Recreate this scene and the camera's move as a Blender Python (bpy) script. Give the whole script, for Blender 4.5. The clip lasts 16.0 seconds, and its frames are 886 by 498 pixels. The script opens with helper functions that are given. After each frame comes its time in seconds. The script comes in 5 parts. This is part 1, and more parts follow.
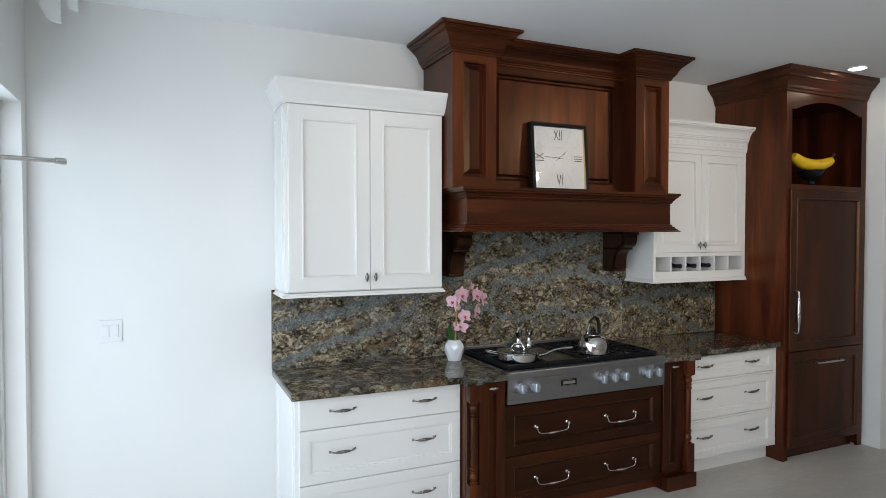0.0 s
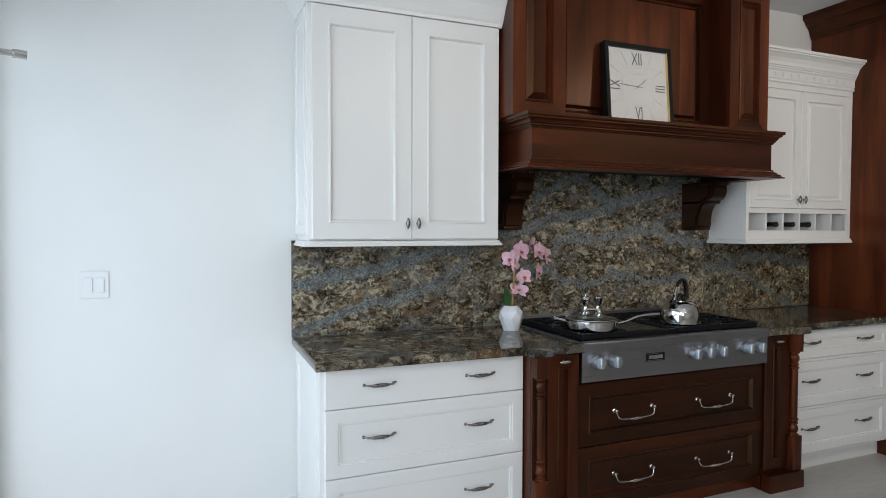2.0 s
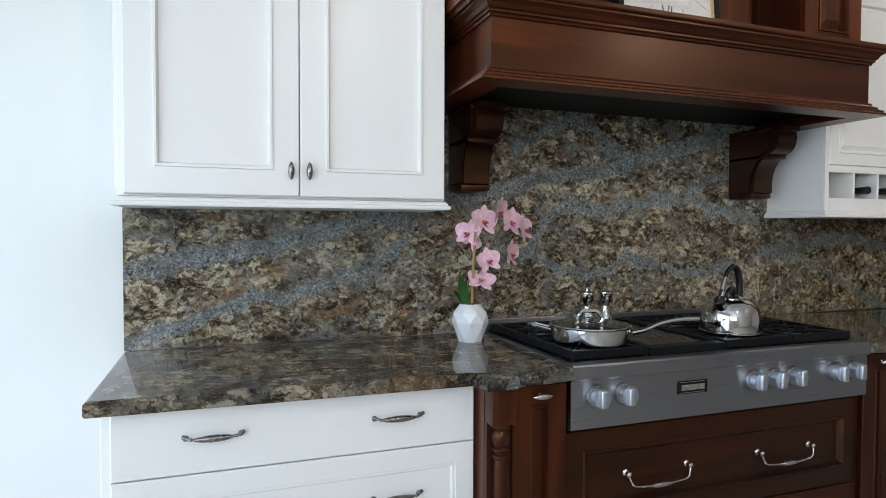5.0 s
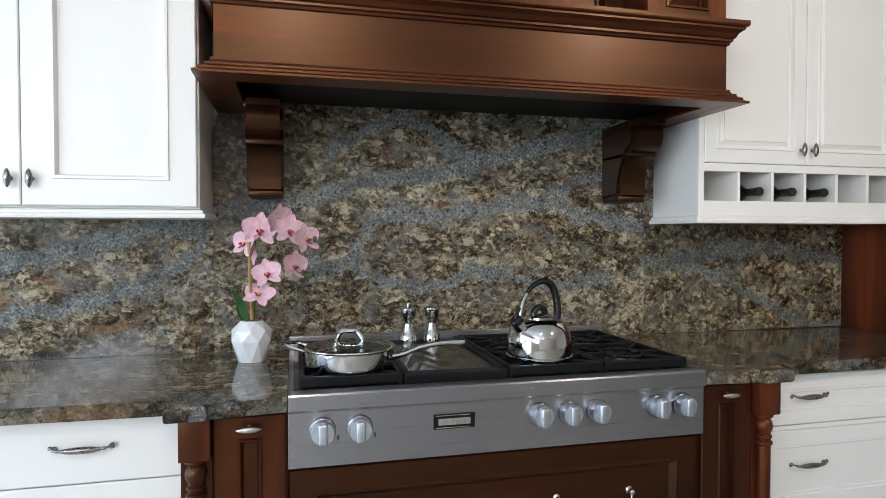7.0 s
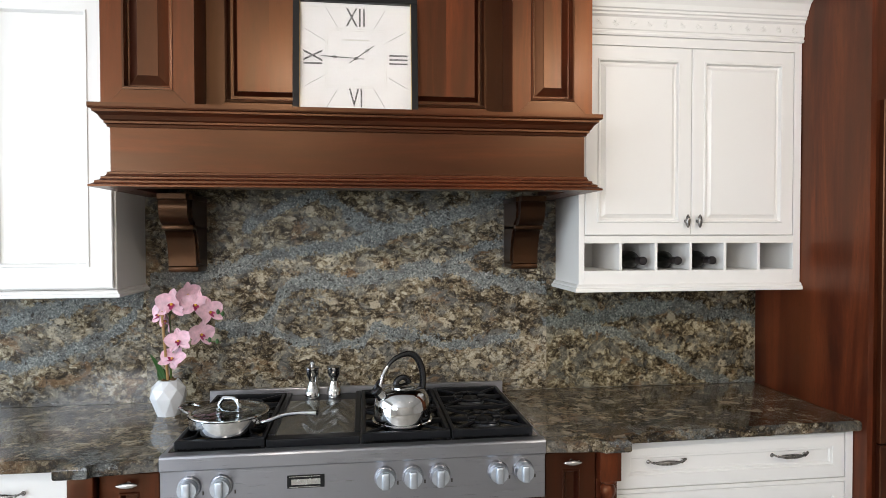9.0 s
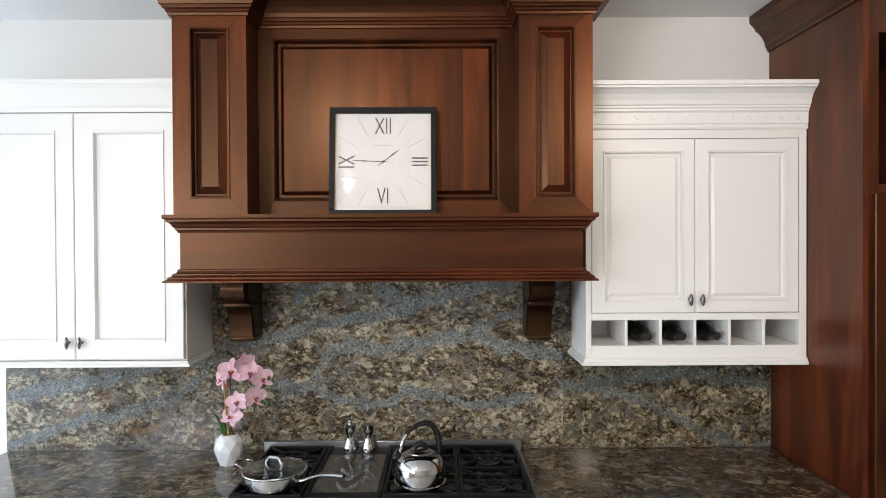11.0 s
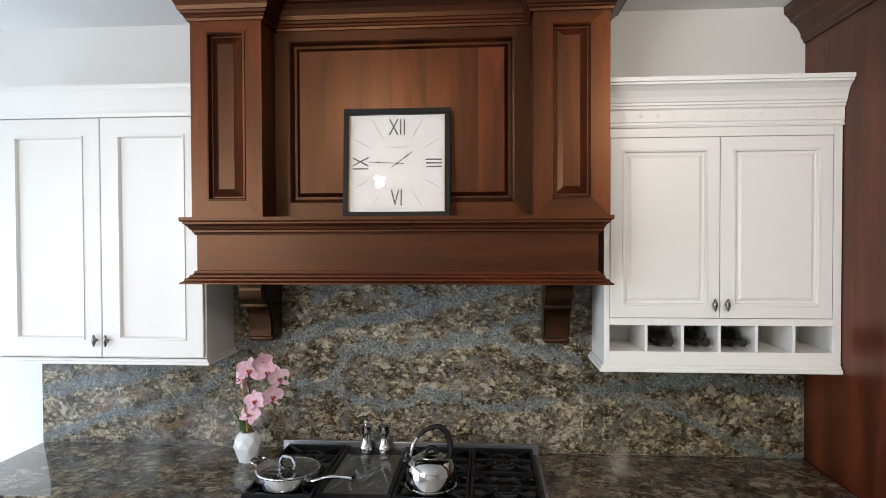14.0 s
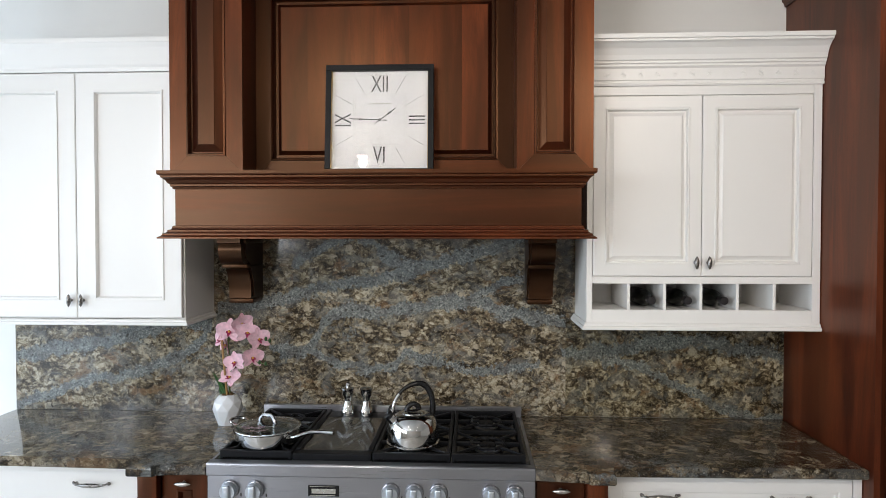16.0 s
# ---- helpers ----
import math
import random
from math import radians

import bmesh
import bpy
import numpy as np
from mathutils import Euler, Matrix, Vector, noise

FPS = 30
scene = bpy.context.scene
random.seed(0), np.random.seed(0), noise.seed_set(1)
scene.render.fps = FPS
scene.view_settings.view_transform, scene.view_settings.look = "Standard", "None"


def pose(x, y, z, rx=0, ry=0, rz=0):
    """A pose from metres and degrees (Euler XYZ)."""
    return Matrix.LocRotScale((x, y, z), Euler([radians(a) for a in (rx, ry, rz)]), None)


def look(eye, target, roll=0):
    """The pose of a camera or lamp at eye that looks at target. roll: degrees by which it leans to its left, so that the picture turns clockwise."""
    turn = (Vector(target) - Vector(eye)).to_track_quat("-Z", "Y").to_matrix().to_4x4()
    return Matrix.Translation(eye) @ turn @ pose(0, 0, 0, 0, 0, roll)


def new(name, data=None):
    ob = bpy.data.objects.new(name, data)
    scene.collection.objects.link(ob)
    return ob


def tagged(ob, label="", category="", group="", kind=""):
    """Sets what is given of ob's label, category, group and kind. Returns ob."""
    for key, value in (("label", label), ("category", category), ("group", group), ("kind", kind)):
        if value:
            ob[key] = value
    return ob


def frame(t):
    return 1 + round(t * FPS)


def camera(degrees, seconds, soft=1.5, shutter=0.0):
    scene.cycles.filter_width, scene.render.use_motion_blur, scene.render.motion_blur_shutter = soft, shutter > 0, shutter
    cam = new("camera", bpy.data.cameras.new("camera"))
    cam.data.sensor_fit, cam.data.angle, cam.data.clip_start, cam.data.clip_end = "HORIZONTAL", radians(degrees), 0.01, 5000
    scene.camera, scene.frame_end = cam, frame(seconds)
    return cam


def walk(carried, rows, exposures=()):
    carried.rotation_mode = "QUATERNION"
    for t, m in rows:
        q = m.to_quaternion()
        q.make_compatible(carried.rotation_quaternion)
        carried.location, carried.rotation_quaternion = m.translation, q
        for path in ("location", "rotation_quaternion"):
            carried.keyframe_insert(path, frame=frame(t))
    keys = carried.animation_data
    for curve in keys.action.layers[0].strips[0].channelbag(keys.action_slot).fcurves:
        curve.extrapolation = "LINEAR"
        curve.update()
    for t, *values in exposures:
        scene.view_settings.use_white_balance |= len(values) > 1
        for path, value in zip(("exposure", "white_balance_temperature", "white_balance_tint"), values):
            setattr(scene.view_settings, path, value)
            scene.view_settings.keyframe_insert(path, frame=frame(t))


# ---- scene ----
cam = camera(71.7, 16.0, soft=0.6)
PATH = [
    (0, (-2.447, -3.816, 1.743), (-1.621, -1.995, 1.693), 0.0),
    (0.5, (-2.426, -3.697, 1.678), (-1.62, -1.867, 1.626), -0.0),
    (1, (-2.433, -3.509, 1.605), (-1.638, -1.674, 1.553), -0.0),
    (1.5, (-2.412, -3.324, 1.528), (-1.624, -1.486, 1.474), 0.1),
    (2, (-2.325, -3.118, 1.457), (-1.564, -1.269, 1.394), 0.1),
    (2.5, (-2.278, -2.918, 1.385), (-1.545, -1.059, 1.317), 0.2),
    (3, (-2.238, -2.729, 1.347), (-1.505, -0.869, 1.277), 0.2),
    (3.2, (-2.196, -2.672, 1.348), (-1.466, -0.812, 1.272), 0.3),
    (5.3, (-1.394, -2.213, 1.291), (-0.745, -0.322, 1.237), 0.1),
    (5.5, (-1.274, -2.214, 1.267), (-0.649, -0.315, 1.231), -0.0),
    (6, (-1.037, -2.183, 1.295), (-0.446, -0.273, 1.247), 0.0),
    (6.5, (-0.821, -2.186, 1.336), (-0.293, -0.258, 1.282), 0.1),
    (7, (-0.591, -2.297, 1.327), (-0.12, -0.354, 1.282), -0.0),
    (7.5, (-0.411, -2.355, 1.387), (-0.006, -0.397, 1.33), 0.0),
    (8, (-0.243, -2.401, 1.442), (0.113, -0.434, 1.385), 0.0),
    (8.5, (-0.067, -2.514, 1.502), (0.238, -0.538, 1.453), -0.1),
    (9, (0.011, -2.656, 1.596), (0.271, -0.673, 1.554), -0.1),
    (9.5, (0.017, -2.792, 1.753), (0.243, -0.805, 1.694), -0.0),
    (10, (0.094, -2.893, 1.833), (0.272, -0.901, 1.799), -0.1),
    (10.2, (0.137, -2.915, 1.837), (0.272, -0.92, 1.823), -0.2),
    (12.3, (0.307, -2.995, 2.035), (0.207, -0.998, 2.001), -0.2),
    (12.5, (0.326, -2.983, 2.03), (0.211, -0.987, 1.997), -0.2),
    (13, (0.349, -2.97, 1.998), (0.213, -0.975, 1.971), -0.2),
    (13.5, (0.359, -2.957, 1.973), (0.212, -0.962, 1.94), -0.2),
    (14, (0.373, -2.938, 1.939), (0.228, -0.944, 1.901), -0.2),
    (14.5, (0.383, -2.922, 1.896), (0.244, -0.927, 1.858), -0.1),
    (15, (0.39, -2.934, 1.848), (0.262, -0.939, 1.816), -0.1),
    (15.5, (0.39, -2.935, 1.805), (0.275, -0.939, 1.769), -0.0),
    (16, (0.378, -2.923, 1.766), (0.284, -0.926, 1.724), -0.0),
]
walk(cam, [(t, look(eye, target, roll)) for t, eye, target, roll in PATH],
     [(0, 0.0, 6250, 11), (2, -0.16, 6200, 11), (3.2, -0.14, 6150, 10), (5.5, 0.24, 6050, 10), (7, 0.53, 6150, 11), (8.5, 0.74, 6250, 12), (10, 0.72, 6350, 13), (12.5, 0.48, 6300, 13), (16, 0.48, 6250, 12)])

# ---- world, lamps, exposure ----
world = bpy.data.worlds.new("sky")
scene.world = world
world.use_nodes = True
wn = world.node_tree
sky = wn.nodes.new("ShaderNodeTexSky")
sky.sky_type = "NISHITA"
sky.sun_disc = False
sky.sun_elevation, sky.sun_rotation = radians(48), radians(200)
wn.links.new(sky.outputs[0], wn.nodes["Background"].inputs[0])
wn.nodes["Background"].inputs[1].default_value = 0.12

CEIL, LEFT_X, RIGHT_X, REAR_Y = 2.99, -3.1, 6.2, -7.6


def area_lamp(name, m, sx, sy, watts, colour):
    data = bpy.data.lights.new(name, "AREA")
    data.shape, data.size, data.size_y, data.energy, data.color = "RECTANGLE", sx, sy, watts, colour
    ob = new(name, data)
    ob.matrix_world = m
    return ob


def spot_lamp(name, x, y, watts, aim=None, spread=172, colour=(1.0, 0.875, 0.725)):
    data = bpy.data.lights.new(name, "SPOT")
    data.energy, data.color, data.spot_size, data.spot_blend, data.shadow_soft_size = watts, colour, radians(spread), 0.25 if spread > 120 else 1.0, 0.034
    ob = new(name, data)
    ob.matrix_world = look((x, y, CEIL - 0.062), aim or (x, y, 0))
    return ob


# daylight in the glazed door; the high side lamp is unseen, added as fill
area_lamp("side_daylight", look((LEFT_X - 0.16, -1.75, 1.22), (0, -1.75, 1.0)), 3.1, 2.3, 52, (0.75, 0.89, 1.0))
area_lamp("unseen_fill_lamp", look((LEFT_X - 0.12, -5.35, 2.12), (1.5, -3.2, 2.35)), 3.2, 1.1, 98, (0.93, 0.97, 1.0))
# the two front downlights are tilted towards the cabinets, to leave the drawers dim
# second one shifted to lose a crown shadow; rear pair unseen, added for fill
DOWNLIGHTS = [(-0.6, -3.2, 52, (-0.45, -0.3, 2.05), 80), (1.70, -3.2, 80, (1.6, -0.3, 2.05), 86), (2.32, -0.87, 1.5, None, 172), (-0.6, -5.6, 14, None, 172), (2.32, -5.6, 22, None, 172)]
for lx, ly, watts, aim, spread in DOWNLIGHTS:
    spot_lamp("downlight_lamp", lx, ly, watts, aim, spread)


# ---- materials ----
def nodes_of(name):
    m = bpy.data.materials.new(name)
    m.use_nodes = True
    nt = m.node_tree
    return m, nt, nt.nodes["Principled BSDF"]


def node(nt, kind, **props):
    n = nt.nodes.new(kind)
    for k, v in props.items():
        if k in n.inputs:
            n.inputs[k].default_value = v
    return n


def coords(nt, scale=(1, 1, 1), rot=(0, 0, 0), random_shift=False):
    tc = nt.nodes.new("ShaderNodeTexCoord")
    geo = nt.nodes.new("ShaderNodeNewGeometry")
    mp = nt.nodes.new("ShaderNodeMapping")
    mp.inputs["Scale"].default_value = scale
    mp.inputs["Rotation"].default_value = rot
    nt.links.new(geo.outputs["Position"], mp.inputs["Vector"])
    if random_shift:
        info = nt.nodes.new("ShaderNodeObjectInfo")
        mul = nt.nodes.new("ShaderNodeVectorMath")
        mul.operation = "SCALE"
        mul.inputs[0].default_value = (7.3, 5.1, 9.7)
        nt.links.new(info.outputs["Random"], mul.inputs["Scale"])
        nt.links.new(mul.outputs[0], mp.inputs["Location"])
    return mp.outputs[0]


def noise_tex(nt, vec, scale, detail=4.0, rough=0.55, distortion=0.0):
    n = nt.nodes.new("ShaderNodeTexNoise")
    n.inputs["Scale"].default_value = scale
    n.inputs["Detail"].default_value = detail
    n.inputs["Roughness"].default_value = rough
    n.inputs["Distortion"].default_value = distortion
    nt.links.new(vec, n.inputs["Vector"])
    return n


def ramp(nt, fac, stops):
    r = nt.nodes.new("ShaderNodeValToRGB")
    els = r.color_ramp.elements
    while len(els) < len(stops):
        els.new(0.5)
    for e, (p, c) in zip(els, stops):
        e.position = p
        e.color = (*c, 1.0) if len(c) == 3 else c
    nt.links.new(fac, r.inputs[0])
    return r.outputs[0]


def mix(nt, fac, a, b, blend="MIX"):
    m = nt.nodes.new("ShaderNodeMix")
    m.data_type, m.blend_type = "RGBA", blend
    for sock, v in ((0, fac), (6, a), (7, b)):
        if isinstance(v, (int, float)):
            m.inputs[sock].default_value = v
        elif isinstance(v, tuple):
            m.inputs[sock].default_value = (*v, 1.0)
        else:
            nt.links.new(v, m.inputs[sock])
    return m.outputs[2]


def mth(nt, op, a, b=0.0, c=0.0):
    m = nt.nodes.new("ShaderNodeMath")
    m.operation = op
    for i, v in enumerate((a, b, c)):
        if isinstance(v, (int, float)):
            m.inputs[i].default_value = v
        else:
            nt.links.new(v, m.inputs[i])
    return m.outputs[0]


def bump(nt, bsdf, height, strength=0.2, distance=0.002):
    b = nt.nodes.new("ShaderNodeBump")
    b.inputs["Strength"].default_value = strength
    b.inputs["Distance"].default_value = distance
    nt.links.new(height, b.inputs["Height"])
    nt.links.new(b.outputs[0], bsdf.inputs["Normal"])


def paint(name, colour, rough=0.45, grain=0.03, bumps=0.06, scale=180.0):
    m, nt, p = nodes_of(name)
    v = coords(nt)
    big = noise_tex(nt, v, 1.7, 3)
    fine = noise_tex(nt, v, scale, 2)
    dark = tuple(c * (1 - grain) for c in colour)
    nt.links.new(ramp(nt, big.outputs["Fac"], [(0.3, dark), (0.7, colour)]), p.inputs["Base Color"])
    r = ramp(nt, noise_tex(nt, v, 9, 3).outputs["Fac"], [(0.3, (rough - 0.06,) * 3), (0.7, (rough + 0.06,) * 3)])
    nt.links.new(r, p.inputs["Roughness"])
    bump(nt, p, fine.outputs["Fac"], bumps, 0.001)
    return m


def wood(name, along, tone_gain=1.0):
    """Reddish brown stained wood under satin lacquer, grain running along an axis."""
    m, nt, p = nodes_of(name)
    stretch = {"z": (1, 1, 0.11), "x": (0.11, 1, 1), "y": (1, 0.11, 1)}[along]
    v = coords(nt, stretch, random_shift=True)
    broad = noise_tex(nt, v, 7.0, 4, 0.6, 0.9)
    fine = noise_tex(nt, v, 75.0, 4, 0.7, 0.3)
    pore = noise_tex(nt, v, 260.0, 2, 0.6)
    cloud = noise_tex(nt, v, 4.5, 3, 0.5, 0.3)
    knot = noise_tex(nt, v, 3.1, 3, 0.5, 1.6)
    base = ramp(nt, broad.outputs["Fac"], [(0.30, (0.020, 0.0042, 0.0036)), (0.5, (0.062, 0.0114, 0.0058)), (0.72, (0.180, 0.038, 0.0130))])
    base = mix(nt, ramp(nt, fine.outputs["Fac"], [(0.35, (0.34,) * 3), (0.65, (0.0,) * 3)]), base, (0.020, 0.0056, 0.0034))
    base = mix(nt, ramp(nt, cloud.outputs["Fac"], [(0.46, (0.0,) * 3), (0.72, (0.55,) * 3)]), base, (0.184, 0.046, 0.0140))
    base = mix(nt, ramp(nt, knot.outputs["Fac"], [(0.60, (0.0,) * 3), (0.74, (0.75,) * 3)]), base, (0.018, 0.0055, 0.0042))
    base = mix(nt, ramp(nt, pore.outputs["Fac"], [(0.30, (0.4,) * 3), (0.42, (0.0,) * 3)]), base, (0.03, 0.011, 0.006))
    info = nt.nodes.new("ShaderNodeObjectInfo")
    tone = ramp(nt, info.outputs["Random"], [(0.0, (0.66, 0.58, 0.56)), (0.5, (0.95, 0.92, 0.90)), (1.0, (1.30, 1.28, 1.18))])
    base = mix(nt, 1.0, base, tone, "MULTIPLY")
    # scales the whole colour; some copies hold shade or light by this factor
    base = mix(nt, 1.0, base, (tone_gain, tone_gain, tone_gain), "MULTIPLY")
    nt.links.new(base, p.inputs["Base Color"])
    nt.links.new(ramp(nt, broad.outputs["Fac"], [(0.3, (0.31,) * 3), (0.7, (0.39,) * 3)]), p.inputs["Roughness"])
    p.inputs["Specular IOR Level"].default_value = 0.58
    p.inputs["Specular Tint"].default_value = (1.0, 0.52, 0.26, 1)
    p.inputs["Coat Weight"].default_value, p.inputs["Coat Roughness"].default_value = 0.04, 0.20
    bump(nt, p, fine.outputs["Fac"], 0.07, 0.001)
    return m


def granite(name, veins, rough, flow, drift, tint=(1.0, 1.0, 1.0)):
    """Brown and cream granite with blue-grey veins. veins: ((x, height) along the vein, half width, strength);
    flow: stretch of the clasts; drift: amount of loose blue-grey cloud."""
    m, nt, p = nodes_of(name)
    v0 = coords(nt)
    v = coords(nt, flow, (0, 0.28, 0), True)
    warp = noise_tex(nt, v0, 9.0, 4, 0.65)
    add = nt.nodes.new("ShaderNodeVectorMath")
    add.operation = "MULTIPLY_ADD"
    nt.links.new(warp.outputs["Color"], add.inputs[0])
    add.inputs[1].default_value = (0.075, 0.075, 0.075)
    nt.links.new(v, add.inputs[2])
    vw = add.outputs[0]
    clast = noise_tex(nt, vw, 58.0, 8, 0.75, 0.35)
    patch = noise_tex(nt, vw, 12.0, 4, 0.65, 0.3)
    hue = noise_tex(nt, vw, 15.0, 3, 0.6, 0.3)
    grit = noise_tex(nt, v0, 210.0, 3, 0.7)
    cell = nt.nodes.new("ShaderNodeTexVoronoi")
    cell.inputs["Scale"].default_value = 105.0
    nt.links.new(vw, cell.inputs["Vector"])
    csep = nt.nodes.new("ShaderNodeSeparateColor")
    nt.links.new(cell.outputs["Color"], csep.inputs[0])
    tone = mth(nt, "ADD", clast.outputs["Fac"], mth(nt, "MULTIPLY", mth(nt, "SUBTRACT", patch.outputs["Fac"], 0.5), 0.42))
    region = noise_tex(nt, vw, 3.4, 3, 0.6, 0.6)
    tone = mth(nt, "ADD", tone, mth(nt, "MULTIPLY", mth(nt, "SUBTRACT", region.outputs["Fac"], 0.5), 0.36))
    tone = mth(nt, "ADD", tone, mth(nt, "MULTIPLY", mth(nt, "SUBTRACT", csep.outputs[0], 0.5), 0.13))
    # rounded clasts of two sizes, each with a tone of its own
    for size, amount in ((24.0, 0.15), (58.0, 0.20)):
        lump = nt.nodes.new("ShaderNodeTexVoronoi")
        lump.inputs["Scale"].default_value = size
        nt.links.new(vw, lump.inputs["Vector"])
        lsep = nt.nodes.new("ShaderNodeSeparateColor")
        nt.links.new(lump.outputs["Color"], lsep.inputs[0])
        body = mth(nt, "SUBTRACT", lsep.outputs[0], mth(nt, "MULTIPLY_ADD", lump.outputs["Distance"], 0.55, 0.27))
        tone = mth(nt, "ADD", tone, mth(nt, "MULTIPLY", body, amount))
    col = ramp(nt, tone, [(0.31, (0.022, 0.017, 0.012)), (0.39, (0.058, 0.044, 0.029)), (0.46, (0.120, 0.096, 0.062)), (0.52, (0.200, 0.168, 0.112)), (0.59, (0.32, 0.28, 0.205)), (0.70, (0.54, 0.50, 0.41))])
    col = mix(nt, ramp(nt, hue.outputs["Fac"], [(0.48, (0.0,) * 3), (0.61, (0.58,) * 3)]), col, mix(nt, clast.outputs["Fac"], (0.045, 0.049, 0.051), (0.31, 0.325, 0.33)))
    # rusty patches
    rust = noise_tex(nt, vw, 8.5, 5, 0.7, 0.5)
    col = mix(nt, ramp(nt, rust.outputs["Fac"], [(0.57, (0.0,) * 3), (0.64, (0.6,) * 3)]), col, mix(nt, clast.outputs["Fac"], (0.045, 0.022, 0.010), (0.40, 0.25, 0.135)))
    # pale lumps
    vor = nt.nodes.new("ShaderNodeTexVoronoi")
    vor.inputs["Scale"].default_value = 17.0
    nt.links.new(vw, vor.inputs["Vector"])
    pale = mth(nt, "MULTIPLY", ramp(nt, mth(nt, "ADD", vor.outputs["Distance"], mth(nt, "MULTIPLY", clast.outputs["Fac"], 0.3)), [(0.40, (1.0,) * 3), (0.46, (0.0,) * 3)]),
               ramp(nt, noise_tex(nt, v0, 7.0, 2).outputs["Fac"], [(0.53, (0.0,) * 3), (0.60, (0.75,) * 3)]))
    col = mix(nt, pale, col, mix(nt, grit.outputs["Fac"], (0.36, 0.31, 0.235), (0.66, 0.61, 0.51)))
    # veins
    sep = nt.nodes.new("ShaderNodeSeparateXYZ")
    nt.links.new(v0, sep.inputs[0])
    wander = mth(nt, "MULTIPLY", mth(nt, "SUBTRACT", noise_tex(nt, v0, 11.0, 5, 0.7).outputs["Fac"], 0.5), 0.14)
    u = mth(nt, "MULTIPLY_ADD", mth(nt, "ADD", sep.outputs[0], mth(nt, "MULTIPLY", wander, 0.6)), 0.25, 0.5)
    w = mth(nt, "ADD", mth(nt, "SUBTRACT", sep.outputs[2], 0.9), wander)
    total = mth(nt, "MULTIPLY", ramp(nt, noise_tex(nt, vw, 3.6, 4, 0.65, 0.8).outputs["Fac"], [(0.50, (0.0,) * 3), (0.68, (1.0,) * 3)]), drift)
    for line, half, strength in veins:
        fc = nt.nodes.new("ShaderNodeFloatCurve")
        cv = fc.mapping.curves[0]
        pts = [((x + 2.0) / 4.0, h - 0.9) for x, h in line]
        cv.points[0].location, cv.points[-1].location = pts[0], pts[-1]
        for q in pts[1:-1]:
            cv.points.new(*q)
        fc.mapping.update()
        nt.links.new(u, fc.inputs["Value"])
        gap = mth(nt, "ABSOLUTE", mth(nt, "SUBTRACT", w, fc.outputs[0]))
        body = mth(nt, "MAXIMUM", mth(nt, "SUBTRACT", 1.0, mth(nt, "DIVIDE", gap, half * 0.70)), 0.0)
        inside = mth(nt, "MULTIPLY", mth(nt, "GREATER_THAN", u, pts[0][0]), mth(nt, "LESS_THAN", u, pts[-1][0]))
        total = mth(nt, "MAXIMUM", total, mth(nt, "MULTIPLY", mth(nt, "MULTIPLY", body, strength), inside))
    fuzz = mth(nt, "MULTIPLY", mth(nt, "SUBTRACT", noise_tex(nt, v0, 48.0, 6, 0.75).outputs["Fac"], 0.5), 1.7)
    vein = ramp(nt, mth(nt, "ADD", total, fuzz), [(0.30, (0.0,) * 3), (0.47, (0.92,) * 3)])
    crystal = noise_tex(nt, v0, 130.0, 4, 0.75)
    blue = ramp(nt, crystal.outputs["Fac"], [(0.33, (0.024, 0.029, 0.034)), (0.43, (0.122, 0.143, 0.158)), (0.55, (0.222, 0.252, 0.270)), (0.67, (0.52, 0.55, 0.56))])
    blue = mix(nt, ramp(nt, noise_tex(nt, v0, 14.0, 4, 0.6).outputs["Fac"], [(0.40, (0.6,) * 3), (0.52, (0.0,) * 3)]), blue, mix(nt, crystal.outputs["Fac"], (0.02, 0.022, 0.026), (0.15, 0.155, 0.165)))
    col = mix(nt, vein, col, blue)
    # dark grains, and bright specks painted in for the stone's glints
    col = mix(nt, ramp(nt, grit.outputs["Fac"], [(0.31, (0.9,) * 3), (0.40, (0.0,) * 3)]), col, (0.020, 0.016, 0.013))
    blob = noise_tex(nt, v0, 62.0, 3, 0.6)
    col = mix(nt, ramp(nt, blob.outputs["Fac"], [(0.34, (0.88,) * 3), (0.39, (0.0,) * 3)]), col, (0.028, 0.024, 0.021))
    col = mix(nt, ramp(nt, grit.outputs["Fac"], [(0.63, (0.0,) * 3), (0.69, (0.75,) * 3)]), col, (0.68, 0.66, 0.61))
    col = mix(nt, 1.0, col, tint, "MULTIPLY")
    nt.links.new(col, p.inputs["Base Color"])
    p.inputs["Roughness"].default_value = rough
    p.inputs["Specular IOR Level"].default_value = 0.34
    bump(nt, p, clast.outputs["Fac"], 0.03, 0.001)
    return m


def metal(name, colour, rough, stretch=None, spread=0.06):
    m, nt, p = nodes_of(name)
    p.inputs["Metallic"].default_value = 1.0
    v = coords(nt, stretch or (1, 1, 1))
    n = noise_tex(nt, v, 420.0 if stretch else 60.0, 3, 0.6)
    low = 0.965 if stretch else 0.86
    nt.links.new(ramp(nt, n.outputs["Fac"], [(0.3, tuple(c * low for c in colour)), (0.7, colour)]), p.inputs["Base Color"])
    nt.links.new(ramp(nt, n.outputs["Fac"], [(0.3, (max(rough - spread, 0.02),) * 3), (0.7, (rough + spread,) * 3)]), p.inputs["Roughness"])
    if stretch:
        bump(nt, p, n.outputs["Fac"], 0.006, 0.0003)
    return m


